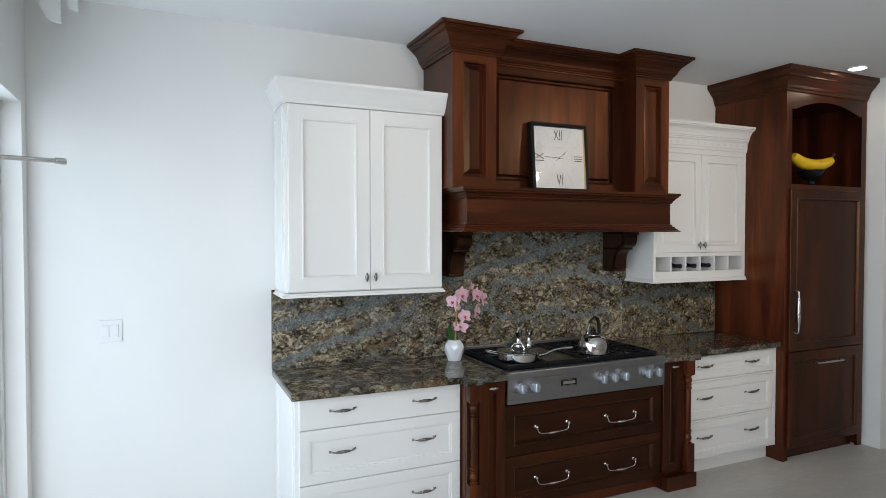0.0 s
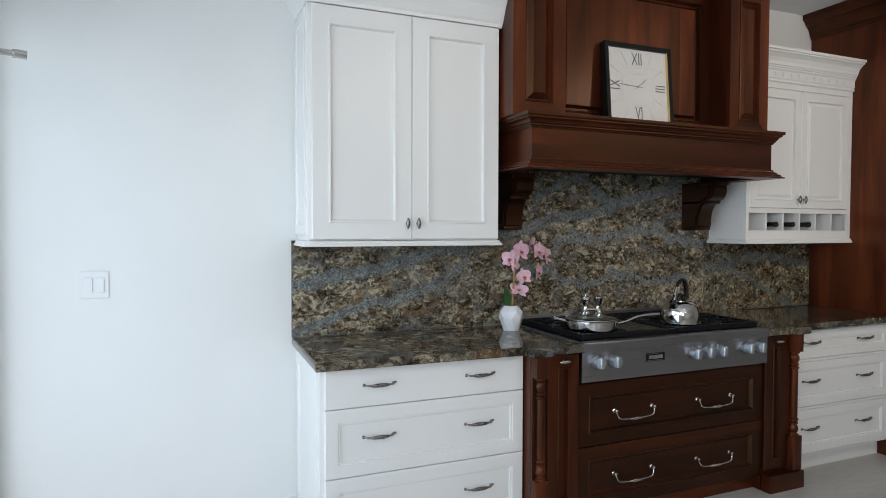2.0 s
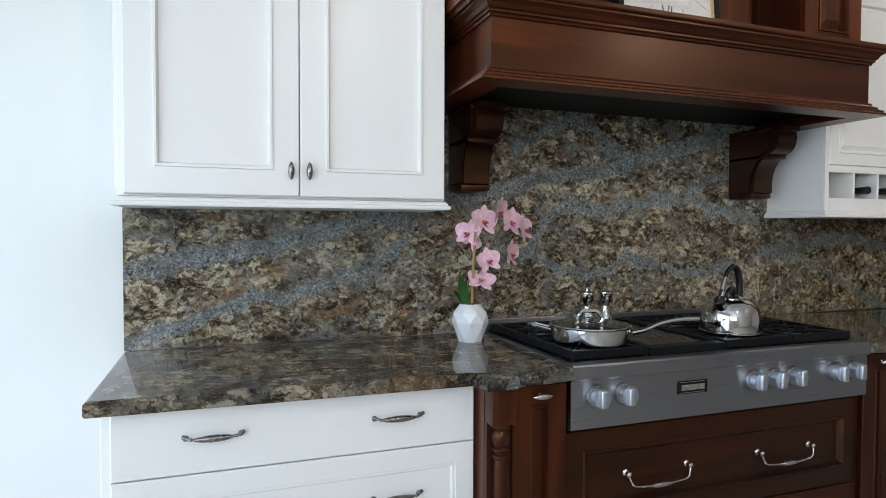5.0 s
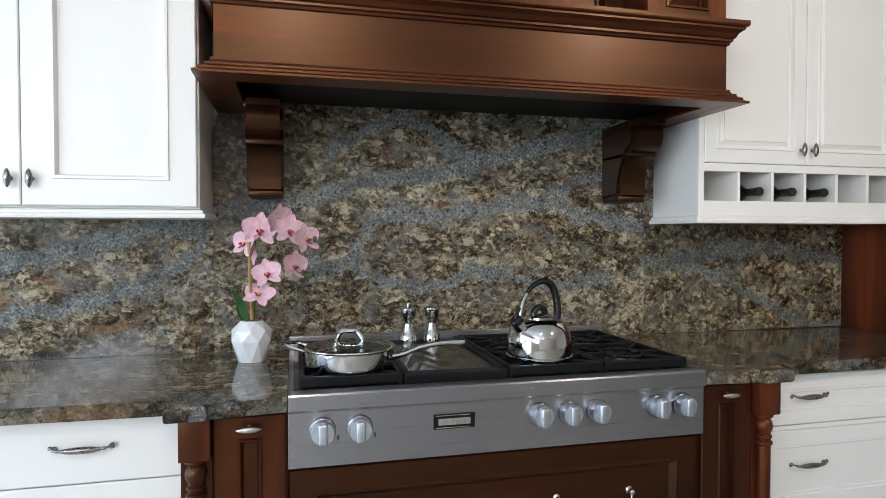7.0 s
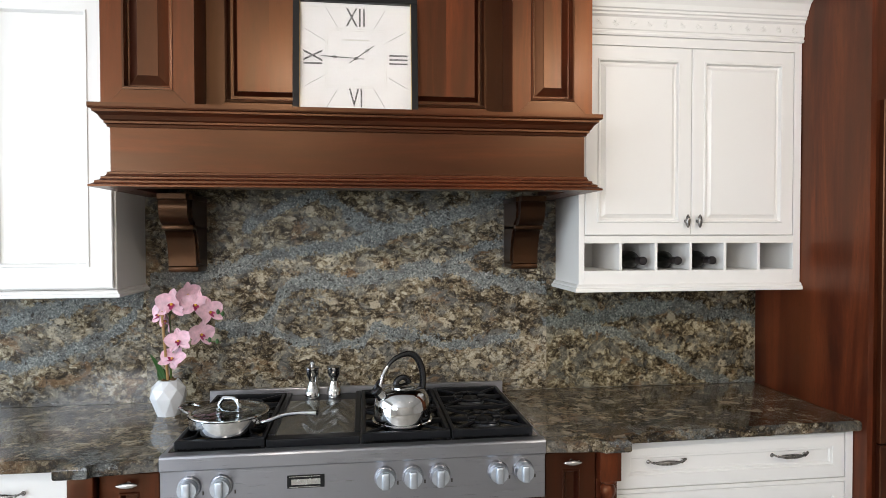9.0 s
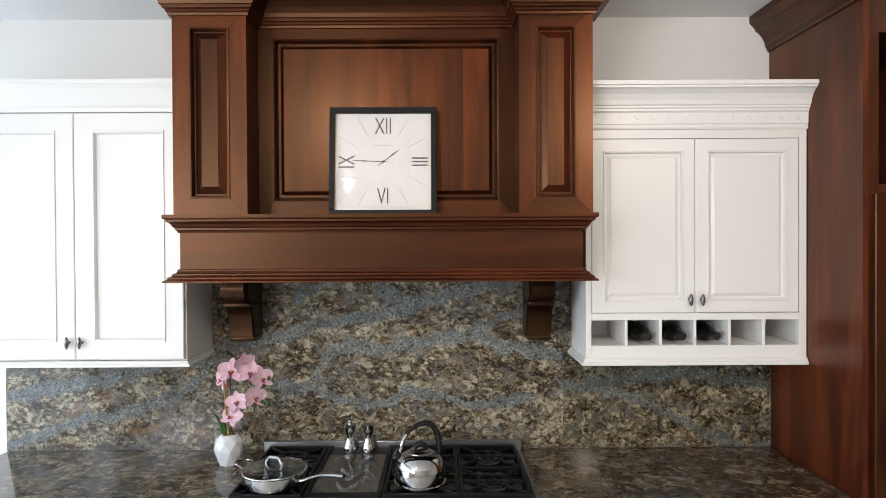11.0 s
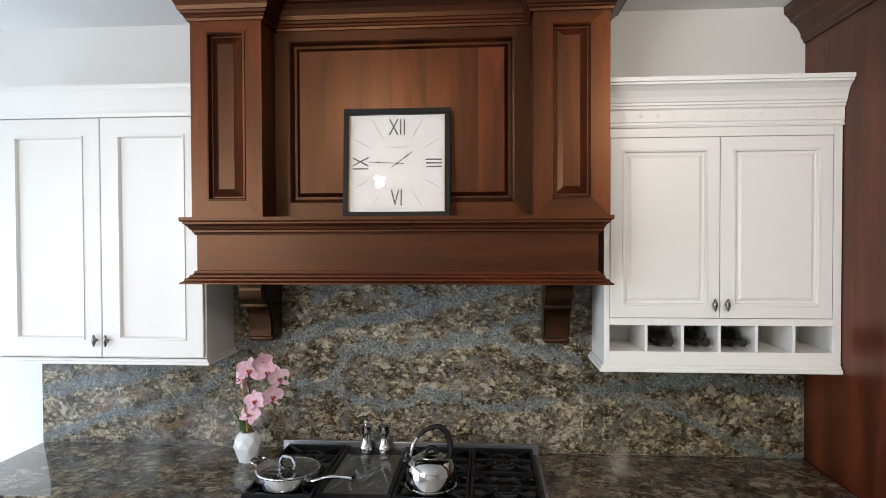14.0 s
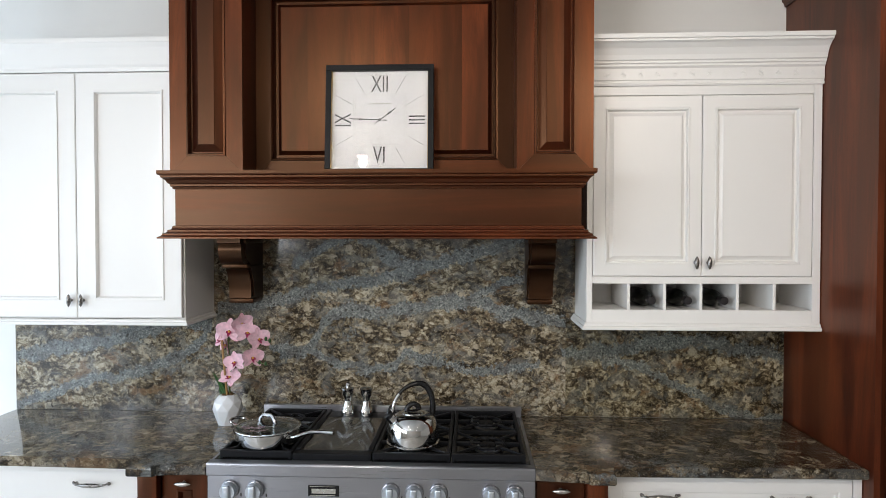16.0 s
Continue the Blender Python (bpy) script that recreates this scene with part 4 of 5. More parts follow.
white_base(0.872, 1.8225, [0.872, 0.687, 0.400, 0.118], 0.118, False, (0.225, 0.73))


def spice_pullout(s):
    """Narrow wooden pull-out with a turned post on its outer corner."""
    c = thing("pullout_cabinet", (s * 0.74, -0.35, 0), "narrow dark wooden pull-out with a turned corner post", "cabinet", "wooden pull-outs beside the cooktop")
    a, b = sorted((s * 0.6125, s * 0.870))
    bm = B(); box(bm, a, b, -0.655, -0.003, 0.0, 0.8755)
    part("body", bm, WOODV, c)
    pa, pb = sorted((s * 0.615, s * 0.792))
    bm = B(); panel(bm, pa, pb, 0.115, 0.868, -0.6555, [(0, -0.674), (0.003, -0.677), (0.058, -0.677), (0.061, -0.681), (0.065, -0.681), (0.069, -0.670), (0.073, -0.662), (0.080, -0.662)])
    f = part("front", bm, WOODV, c)
    oval_knob(f, s * 0.705, -0.677, 0.838, False, 0.032)
    qa, qb = sorted((s * 0.795, s * 0.869))
    qm = (qa + qb) / 2
    bm = B()
    box(bm, qa, qb, -0.7115, -0.6555, 0.772, 0.8755, 0.003)
    box(bm, qa, qb, -0.7115, -0.6555, 0.100, 0.295, 0.003)
    box(bm, qa, qb, -0.672, -0.6555, 0.295, 0.772)
    turn_ = [(0.0270, 0.000), (0.0270, 0.008), (0.0195, 0.013), (0.0185, 0.017), (0.0225, 0.022), (0.0265, 0.034), (0.0250, 0.048), (0.0190, 0.060), (0.0185, 0.064), (0.0240, 0.068), (0.0240, 0.074), (0.0185, 0.078),
             (0.0185, 0.082), (0.0255, 0.087), (0.0255, 0.094), (0.0190, 0.100), (0.0205, 0.112)]
    prof = [(r_, 0.295 + h_) for r_, h_ in turn_] + [(r_, 0.772 - h_) for r_, h_ in reversed(turn_)]
    lathe(bm, prof, (qm, -0.683, 0), 24)
    part("post", bm, WOODV, c, "turned corner post", True)
    bm = B(); box(bm, a - (0.010 if s < 0 else 0.0), b + (0.010 if s > 0 else 0.0), -0.722, -0.66, 0.0, 0.098, 0.004)
    part("plinth", bm, WOODH, c)


spice_pullout(-1)
spice_pullout(1)

c = thing("base_cabinet", (0, -0.33, 0), "dark wooden base cabinet with two panelled drawers and bail handles", "cabinet")
bm = B()
box(bm, -0.6115, 0.6115, -0.64, -0.003, 0.075, 0.715)
part("body", bm, SHADEWOODH, c)
bm = B(); box(bm, -0.6115, 0.6115, -0.61, -0.56, 0.0, 0.0745)
part("toe_board", bm, WOODH, c)
for z0, z1 in ((0.402, 0.712), (0.085, 0.398)):
    bm = B(); panel(bm, -0.609, 0.609, z0, z1, -0.6405, [(0, -0.657), (0.003, -0.660), (0.062, -0.660), (0.066, -0.664), (0.072, -0.664), (0.080, -0.652), (0.086, -0.646), (0.090, -0.645)])
    dr = part("drawer", bm, SHADEWOODH, c)
    for x in (-0.268, 0.268):
        bail_pull(dr, x, -0.645, (z0 + z1) / 2 + 0.002)

# ---- cooktop ----
ck = thing("gas_cooktop", (0, -0.36, 0.72), "wide stainless steel gas cooktop with griddle and iron grates", "cooktop")
bm = B()
prof = [(-0.05, 0.722), (-0.668, 0.722), (-0.690, 0.727), (-0.690, 0.870), (-0.698, 0.873), (-0.701, 0.878), (-0.701, 0.914), (-0.699, 0.919), (-0.694, 0.922), (-0.664, 0.9225), (-0.657, 0.9185), (-0.05, 0.9185)]
side_prism(bm, prof, -0.6095, 0.6095)
part("body", bm, STEEL, ck, "brushed steel front with a rounded lip")
bm = B()
box(bm, -0.6095, 0.6095, -0.066, -0.0465, 0.9187, 0.966, 0.002)
part("back_trim", bm, STEEL, ck)
for x0, x1 in ((-0.596, -0.302), (0.004, 0.300), (0.303, 0.596)):
    bm = B(); box(bm, x0, x1, -0.6565, -0.070, 0.9188, 0.9215)
    part("drip_tray", bm, ENAMEL, ck, "glossy black drip tray")


def burner(x, y):
    bm = B(); lathe(bm, [(0.052, 0.9216), (0.054, 0.926), (0.044, 0.930), (0.040, 0.936), (0.0, 0.937)], (x, y, 0), 28)
    b = part("burner", bm, STEEL, ck, "", True)
    bm = B(); lathe(bm, [(0.033, 0.9372), (0.034, 0.942), (0.028, 0.945), (0.0, 0.9455)], (x, y, 0), 24)
    part("burner_cap", bm, IRON, b, "", True)


def grate(x0, x1):
    """One cast-iron grate over a front and a back burner."""
    bm = B()
    y0, y1, z0, z1 = -0.649, -0.072, 0.934, 0.951
    w = 0.013
    for a, b, c_, d_ in ((x0, x1, y0, y0 + 0.018), (x0, x1, y1 - 0.014, y1), (x0, x0 + 0.014, y0 + 0.018, y1 - 0.014), (x1 - 0.014, x1, y0 + 0.018, y1 - 0.014)):
        box(bm, a, b, c_, d_, z0 - 0.010, z1, 0.003)
    ym, xm = (y0 + y1) / 2, (x0 + x1) / 2
    box(bm, x0 + 0.014, x1 - 0.014, ym - w / 2, ym + w / 2, z0, z1, 0.003)
    for yc in ((y0 + ym) / 2, (y1 + ym) / 2):
        n = 8
        rr = 0.068
        for i in range(n):
            a0, a1 = 2 * math.pi * (i + 0.5) / n, 2 * math.pi * (i + 1.5) / n
            tube(bm, [(xm + rr * math.cos(a0), yc + rr * math.sin(a0), 0.945), (xm + rr * math.cos(a1), yc + rr * math.sin(a1), 0.945)], 0.0062, 6)
        for i in range(4):
            a0 = math.pi / 4 + i * math.pi / 2
            ex, ey = (x1 - 0.014 if math.cos(a0) > 0 else x0 + 0.014), yc + (0.125 if math.sin(a0) > 0 else -0.125)
            tube(bm, [(xm + rr * math.cos(a0), yc + rr * math.sin(a0), 0.945), (ex, ey, 0.945)], 0.0062, 6)
            a1 = i * math.pi / 2
            tube(bm, [(xm + rr * math.cos(a1), yc + rr * math.sin(a1), 0.946), (xm + 0.030 * math.cos(a1), yc + 0.030 * math.sin(a1), 0.948)], 0.0062, 6)
        box(bm, x0 + 0.014, xm - rr + 0.004, yc - w / 2, yc + w / 2, z0, z1, 0.003)
        box(bm, xm + rr - 0.004, x1 - 0.014, yc - w / 2, yc + w / 2, z0, z1, 0.003)
    for a in (x0 + 0.007, x1 - 0.007):
        for b in (y0 + 0.009, y1 - 0.007):
            lathe(bm, [(0.007, 0.9214), (0.007, 0.935)], (a, b, 0), 8)
    part("grate", bm, IRON, ck)
    for yc in ((y0 + ym) / 2, (y1 + ym) / 2):
        burner(xm, yc)


grate(-0.580, -0.303)
grate(0.005, 0.299)
grate(0.303, 0.580)
bm = B()
gx0, gx1 = -0.299, 0.001
box(bm, gx0, gx1, -0.651, -0.606, 0.9187, 0.945, 0.003)
box(bm, gx0, gx0 + 0.020, -0.606, -0.072, 0.9187, 0.949, 0.003)
box(bm, gx1 - 0.020, gx1, -0.606, -0.072, 0.9187, 0.949, 0.003)
box(bm, gx0 + 0.020, gx1 - 0.020, -0.172, -0.072, 0.9187, 0.9405, 0.002)
part("griddle_frame", bm, IRON, ck)
bm = B()
nx, ny = 48, 72
grid = [[bm.verts.new((gx0 + 0.0205 + (gx1 - gx0 - 0.041) * i / nx, -0.6055 + 0.433 * j / ny, 0.941 + 0.0022 * math.sin(j / ny * 19.0 + 2.6 * math.cos(i / nx * 12.57)) * (1 - (2 * i / nx - 1) ** 8) * (1 - (2 * j / ny - 1) ** 8))) for i in range(nx + 1)] for j in range(ny + 1)]
for j in range(ny):
    for i in range(nx):
        bm.faces.new((grid[j][i], grid[j][i + 1], grid[j + 1][i + 1], grid[j + 1][i]))
part("griddle_cover", bm, DARKSTEEL, ck, "slightly wavy steel griddle cover", True)


def control_knob(x):
    z = 0.822
    bm = B(); lathe(bm, [(0.035, -0.6905), (0.035, -0.697), (0.033, -0.701), (0.0305, -0.702), (0.0305, -0.7005), (0.0, -0.7005)], (x, 0, z), 32, "y")
    kn = part("control_knob", bm, STEEL, ck, "round steel control knob", True)
    bm = B(); lathe(bm, [(0.0295, -0.7004), (0.0295, -0.722), (0.0285, -0.725), (0.0, -0.7255)], (x, 0, z), 32, "y")
    box(bm, x - 0.0125, x + 0.0125, -0.739, -0.7235, z - 0.0275, z + 0.0275, 0.006, 3)
    part("grip", bm, GRIP, kn, "satin grip tinted as if it mirrored the window", True)
    bm = B(); box(bm, x + 0.038, x + 0.043, -0.6908, -0.6895, z - 0.028, z - 0.016)
    part("mark", bm, INK, kn, "small dark printed mark")


for xk in (-0.523, -0.427, 0.080, 0.168, 0.256, 0.449, 0.535):
    control_knob(xk)
bm = B(); box(bm, -0.228, -0.112, -0.6935, -0.6895, 0.801, 0.842, 0.001)
bd = part("badge", bm, BLACKW, ck, "black badge with a pale bar")
bm = B()
box(bm, -0.222, -0.126, -0.6945, -0.6936, 0.804, 0.806)
box(bm, -0.222, -0.126, -0.6945, -0.6936, 0.837, 0.839)
box(bm, -0.215, -0.125, -0.6945, -0.6936, 0.812, 0.830)
part("bar", bm, NICKEL, bd)

# ---- pan with glass lid ----
px, py, pz = -0.437, -0.522, 0.9515
p_ = thing("saute_pan", (px, py, pz), "polished steel saute pan with a glass lid on the grate", "pan")
bm = B(); lathe(bm, [(0.0, pz), (0.116, pz), (0.124, pz + 0.004), (0.127, pz + 0.012), (0.128, pz + 0.049), (0.1325, pz + 0.051), (0.1325, pz + 0.052), (0.126, pz + 0.050), (0.1245, pz + 0.016), (0.114, pz + 0.008), (0.0, pz + 0.006)], (px, py, 0), 48)
part("pan_body", bm, CHROME, p_, "", True)
# added dark shell: the pan's dim inner reflections as colour
bm = B(); lathe(bm, [(0.0, pz + 0.0062), (0.113, pz + 0.0085), (0.122, pz + 0.0165), (0.1255, pz + 0.046), (0.1245, pz + 0.046), (0.121, pz + 0.017), (0.112, pz + 0.010), (0.0, pz + 0.0075)], (px, py, 0), 48)
part("darkened_inside", bm, ENAMEL, p_, "inner shell darkened in place of dim reflections", True)
bm = B()
tube(bm, spline([(px + 0.108, py - 0.076, pz + 0.034), (px + 0.138, py - 0.096, pz + 0.044), (px + 0.190, py - 0.112, pz + 0.066), (px + 0.243, py - 0.132, pz + 0.078), (px + 0.302, py - 0.150, pz + 0.081)], 22), [0.0125 - 0.003 * math.sin(i / 21 * math.pi) for i in range(22)], 10, 0.75)
part("handle", bm, CHROME, p_, "", True)
bm = B()
tube(bm, spline([(px - 0.100, py + 0.088, pz + 0.040), (px - 0.142, py + 0.120, pz + 0.050), (px - 0.172, py + 0.100, pz + 0.056), (px - 0.176, py + 0.060, pz + 0.054), (px - 0.128, py + 0.028, pz + 0.040)], 22), 0.0056, 8)
part("helper_handle", bm, CHROME, p_, "", True)
ld = B(); lathe(ld, [(0.125, pz + 0.0535), (0.114, pz + 0.059), (0.088, pz + 0.066), (0.047, pz + 0.072), (0.0, pz + 0.074), (0.0, pz + 0.0725), (0.047, pz + 0.0705), (0.088, pz + 0.0645), (0.113, pz + 0.0575), (0.1235, pz + 0.0525)], (px, py, 0), 48)
lid = part("lid", ld, DIMGLASS, p_, "glass lid tinted dark in place of dim reflections", True)
bm = B(); lathe(bm, [(0.121, pz + 0.0528), (0.1295, pz + 0.0528), (0.1305, pz + 0.055), (0.1295, pz + 0.0575), (0.121, pz + 0.0575), (0.1205, pz + 0.055), (0.121, pz + 0.0528)], (px, py, 0), 48)
part("rim", bm, CHROME, lid, "steel rim", True)
bm = B()
hz = pz - 0.021
tube(bm, spline([(px - 0.036, py + 0.016, hz + 0.082), (px - 0.035, py + 0.016, hz + 0.098), (px - 0.021, py + 0.008, hz + 0.119), (px, py, hz + 0.121), (px + 0.021, py - 0.008, hz + 0.119), (px + 0.035, py - 0.016, hz + 0.098), (px + 0.036, py - 0.016, hz + 0.082)], 31), 0.0068, 8)
lathe(bm, [(0.012, hz + 0.078), (0.012, hz + 0.086), (0.006, hz + 0.090)], (px - 0.036, py + 0.016, 0), 10)
lathe(bm, [(0.012, hz + 0.078), (0.012, hz + 0.086), (0.006, hz + 0.090)], (px + 0.036, py - 0.016, 0), 10)
part("lid_handle", bm, CHROME, lid, "", True)

# ---- kettle ----
kx, ky, kz = 0.146, -0.524, 0.9515
kt = thing("kettle", (kx, ky, kz), "polished steel whistling kettle with a black arched handle", "kettle")
bm = B(); lathe(bm, [(0.0, kz), (0.096, kz), (0.1045, kz + 0.0032), (0.1045, kz + 0.0074), (0.0985, kz + 0.0095), (0.0995, kz + 0.0318), (0.0985, kz + 0.0594), (0.092, kz + 0.0848), (0.079, kz + 0.1049), (0.060, kz + 0.1166), (0.046, kz + 0.1203), (0.0, kz + 0.1208)], (kx, ky, 0), 56)
part("kettle_body", bm, CHROME, kt, "", True)
bm = B(); lathe(bm, [(0.046, kz + 0.1195), (0.047, kz + 0.1236), (0.030, kz + 0.1309), (0.0, kz + 0.1337)], (kx, ky, 0), 40)
ld = part("lid", bm, CHROME, kt, "", True)
bm = B()
tube(bm, spline([(kx - 0.026, ky, kz + 0.1273), (kx - 0.022, ky, kz + 0.141), (kx - 0.008, ky, kz + 0.1505), (kx + 0.008, ky, kz + 0.1505), (kx + 0.022, ky, kz + 0.141), (kx + 0.026, ky, kz + 0.1273)], 21), [0.0105] * 21, 10, 1.0)
part("lid_grip", bm, BLACKP, ld, "black lid grip", True)
bm = B()
sp = [(kx - 0.068, ky, kz + 0.084), (kx - 0.084, ky, kz + 0.102), (kx - 0.098, ky, kz + 0.117)]
tube(bm, sp, [0.021, 0.019, 0.016], 16)
part("spout", bm, CHROME, kt, "", True)
bm = B()
tube(bm, [(kx - 0.094, ky, kz + 0.1130), (kx - 0.104, ky, kz + 0.1235), (kx - 0.107, ky, kz + 0.1265)], [0.0185, 0.0185, 0.013], 16)
tube(bm, spline([(kx - 0.103, ky, kz + 0.122), (kx - 0.098, ky, kz + 0.142), (kx - 0.086, ky, kz + 0.156)], 9), [0.006, 0.006, 0.0058, 0.0055, 0.0055, 0.005, 0.005, 0.005, 0.005], 8)
part("spout_cap", bm, BLACKP, kt, "black whistle cap", True)
bm = B()
pts = spline([(kx - 0.088, ky, kz + 0.0922), (kx - 0.084, ky, kz + 0.1383), (kx - 0.066, ky, kz + 0.1844), (kx - 0.030, ky, kz + 0.2195), (kx + 0.020, ky, kz + 0.2324), (kx + 0.056, ky, kz + 0.2176), (kx + 0.079, ky, kz + 0.1752), (kx + 0.084, ky, kz + 0.1305), (kx + 0.080, ky, kz + 0.0983)], 46)
tube(bm, pts, [0.0055 + 0.0065 * min(1.0, max(0.0, (i - 12) / 14)) for i in range(46)], 12, 1.0)
part("handle", bm, BLACKP, kt, "black arched handle", True)
bm = B()
tube(bm, [p for p in pts[2:14]], 0.0072, 10)
part("handle_collar", bm, CHROME, kt, "steel collar", True)
kt.rotation_euler = (0, 0, radians(25))

# ---- mills ----
for mx, tall in ((-0.193, True), (-0.107, False)):
    m_ = thing("spice_mill", (mx, -0.130, 0.9405), "small polished steel mill behind the griddle", "mill", "pair of mills")
    z = 0.9407
    bm = B(); body_ = [(0.0, z), (0.0272, z), (0.0272, z + 0.0228), (0.0246, z + 0.0270), (0.0209, z + 0.0374), (0.0151, z + 0.0582), (0.0146, z + 0.0686), (0.0221, z + 0.0811)]
    lathe(bm, [(r_ * 1.1, z + (h_ - z) * 1.13) for r_, h_ in body_], (mx, -0.130, 0), 28)
    part("mill_body", bm, CHROME, m_, "", True)
    bm = B()
    top = [(0.0221, z + 0.0812), (0.0246, z + 0.0873), (0.0246, z + 0.1019), (0.0272, z + 0.1050), (0.0272, z + 0.1102), (0.0151, z + 0.1144)]
    top += [(0.0076, z + 0.1175), (0.0107, z + 0.1237), (0.0076, z + 0.1310), (0.0038, z + 0.1351), (0.0, z + 0.1362)] if tall else [(0.0, z + 0.1164)]
    lathe(bm, [(r_ * 1.1, z + (h_ - z) * 1.13) for r_, h_ in top], (mx, -0.130, 0), 28)
    part("mill_head", bm, CHROME, m_, "", True)

# ---- orchid ----
vx, vy, vz = -0.728, -0.205, 0.9155
o = thing("potted_orchid", (vx, vy, vz), "pink artificial orchid in a faceted white porcelain vase", "plant")
bm = B()
rows = [(0.043, 0.0, 0.0), (0.066, 0.070, 0.5), (0.063, 0.104, 0.0), (0.037, 0.133, 0.5)]
seg = 8
rg = []
for r, hgt, off in rows:
    rg.append([bm.verts.new((vx + r * math.cos(2 * math.pi * (i + off) / seg), vy + r * math.sin(2 * math.pi * (i + off) / seg), vz + hgt)) for i in range(seg)])
for q, (a, b) in enumerate(zip(rg, rg[1:])):
    for i in range(seg):
        j = (i + 1) % seg
        if q % 2 == 0:
            bm.faces.new((a[i], a[j], b[i])); bm.faces.new((a[j], b[j], b[i]))
        else:
            bm.faces.new((a[i], b[j], b[i])); bm.faces.new((a[i], a[j], b[j]))
bm.faces.new(rg[0])
bm.faces.new(rg[-1])
part("vase", bm, PORCELAIN, o, "faceted white porcelain vase")
bm = B()
rnd = random.Random(5)
for i in range(26):
    a, r = rnd.uniform(0, 6.28), rnd.uniform(0, 0.026)
    bmesh.ops.create_icosphere(bm, subdivisions=1, radius=rnd.uniform(0.005, 0.010), matrix=Matrix.Translation((vx + r * math.cos(a), vy + r * math.sin(a), vz + 0.133)))
part("moss", bm, MOSS, o, "dry moss")
bm = B()
tube(bm, [(vx + 0.002, vy - 0.008, vz + 0.115), (vx - 0.002, vy - 0.035, vz + 0.28), (vx - 0.004, vy - 0.055, vz + 0.405)], 0.0052, 8)
part("cane", bm, CANE, o, "thin tan support cane", True)
ARCH = spline([(vx + 0.010, vy, vz + 0.120), (vx + 0.013, vy - 0.008, vz + 0.27), (vx + 0.014, vy - 0.016, vz + 0.385), (vx + 0.050, vy - 0.030, vz + 0.435), (vx + 0.110, vy - 0.050, vz + 0.440), (vx + 0.165, vy - 0.062, vz + 0.410), (vx + 0.225, vy - 0.068, vz + 0.385)], 40)
LOW = spline([(vx + 0.010, vy, vz + 0.120), (vx + 0.014, vy - 0.012, vz + 0.21), (vx + 0.045, vy - 0.025, vz + 0.285), (vx + 0.100, vy - 0.035, vz + 0.318), (vx + 0.150, vy - 0.04, vz + 0.290), (vx + 0.205, vy - 0.045, vz + 0.278)], 34)
for pts in (ARCH, LOW):
    bm = B()
    tube(bm, pts, [0.0032 - 0.0018 * i / (len(pts) - 1) for i in range(len(pts))], 7)
    part("stem", bm, STEM, o, "", True)


def petal(bm, m, length, width, curl):
    n, k_ = 7, 4
    rows_ = []
    for i in range(n):
        u = i / (n - 1)
        wv = width * (math.sin(math.pi * min(1.0, u * 0.86 + 0.10)) ** 0.75)
        row = []
        for j in range(-k_, k_ + 1):
            q = j / k_
            row.append(bm.verts.new(m @ Vector((q * wv, -curl * u * u * length - 0.10 * abs(q) ** 2 * wv * (1 if curl > 0 else -1) + 0.0012 * math.sin(q * 7 + u * 5), u * length))))
        rows_.append(row)
    for a, b in zip(rows_, rows_[1:]):
        for i in range(2 * k_):
            bm.faces.new((a[i], a[i + 1], b[i + 1], b[i]))


def orchid_flower(at, yaw, pitch, size, roll=0.0):
    base = Matrix.Translation(at) @ Matrix.Rotation(radians(yaw + 16), 4, "Z") @ Matrix.Rotation(radians(pitch), 4, "X") @ Matrix.Rotation(radians(roll), 4, "Y")
    bm = B()
    for deg, ln, wd in ((4, 1.04, 0.32), (133, 1.03, 0.29), (227, 1.0, 0.30)):
        petal(bm, base @ Matrix.Translation((0, 0.002, 0)) @ Matrix.Rotation(radians(deg), 4, "Y"), size * ln, size * wd, 0.12)
    for deg in (66, 290):
        petal(bm, base @ Matrix.Translation((0, -0.001, 0)) @ Matrix.Rotation(radians(deg), 4, "Y"), size * 1.04, size * 0.56, 0.16)
    fl = part("flower", bm, PETAL, o, "pale pink orchid flower", True)
    bm = B()
    for deg, ln in ((180, 0.40), (120, 0.24), (240, 0.24)):
        petal(bm, base @ Matrix.Translation((0, -0.004, 0)) @ Matrix.Rotation(radians(deg), 4, "Y"), size * ln, size * 0.11, 0.9)
    part("lip", bm, LIP, fl, "magenta lip", True)
    bm = B()
    bmesh.ops.create_icosphere(bm, subdivisions=2, radius=size * 0.10, matrix=base @ Matrix.Translation((0, -0.006, 0)))
    part("throat", bm, YELLOWC, fl, "yellow throat", True)


def at_stem(pts, i, dx=0.0, dy=-0.012, dz=0.0):
    return Vector(pts[i]) + Vector((dx, dy, dz))


orchid_flower(at_stem(ARCH, 15, -0.040, -0.005, -0.022), -60, -12, 0.050, 10)
orchid_flower(at_stem(ARCH, 17, -0.030, 0.012, -0.062), -75, 10, 0.044, 40)
orchid_flower(at_stem(ARCH, 19, -0.018, -0.018, -0.006), -4, -8, 0.057, 4)
orchid_flower(at_stem(ARCH, 25, -0.014, -0.004, 0.022), 28, 14, 0.050, -14)
orchid_flower(at_stem(ARCH, 28, -0.006, -0.020, -0.008), 8, -6, 0.053, 12)
orchid_flower(at_stem(ARCH, 33, 0.004, -0.016, -0.010), 22, -12, 0.051, -10)
orchid_flower(at_stem(LOW, 9, 0.004, -0.020, -0.022), -25, -45, 0.052, 18)
orchid_flower(at_stem(LOW, 14, 0.0, -0.016, -0.004), -14, -14, 0.048, -12)
orchid_flower(at_stem(LOW, 23, 0.010, -0.014, 0.004), 24, -4, 0.051, 6)
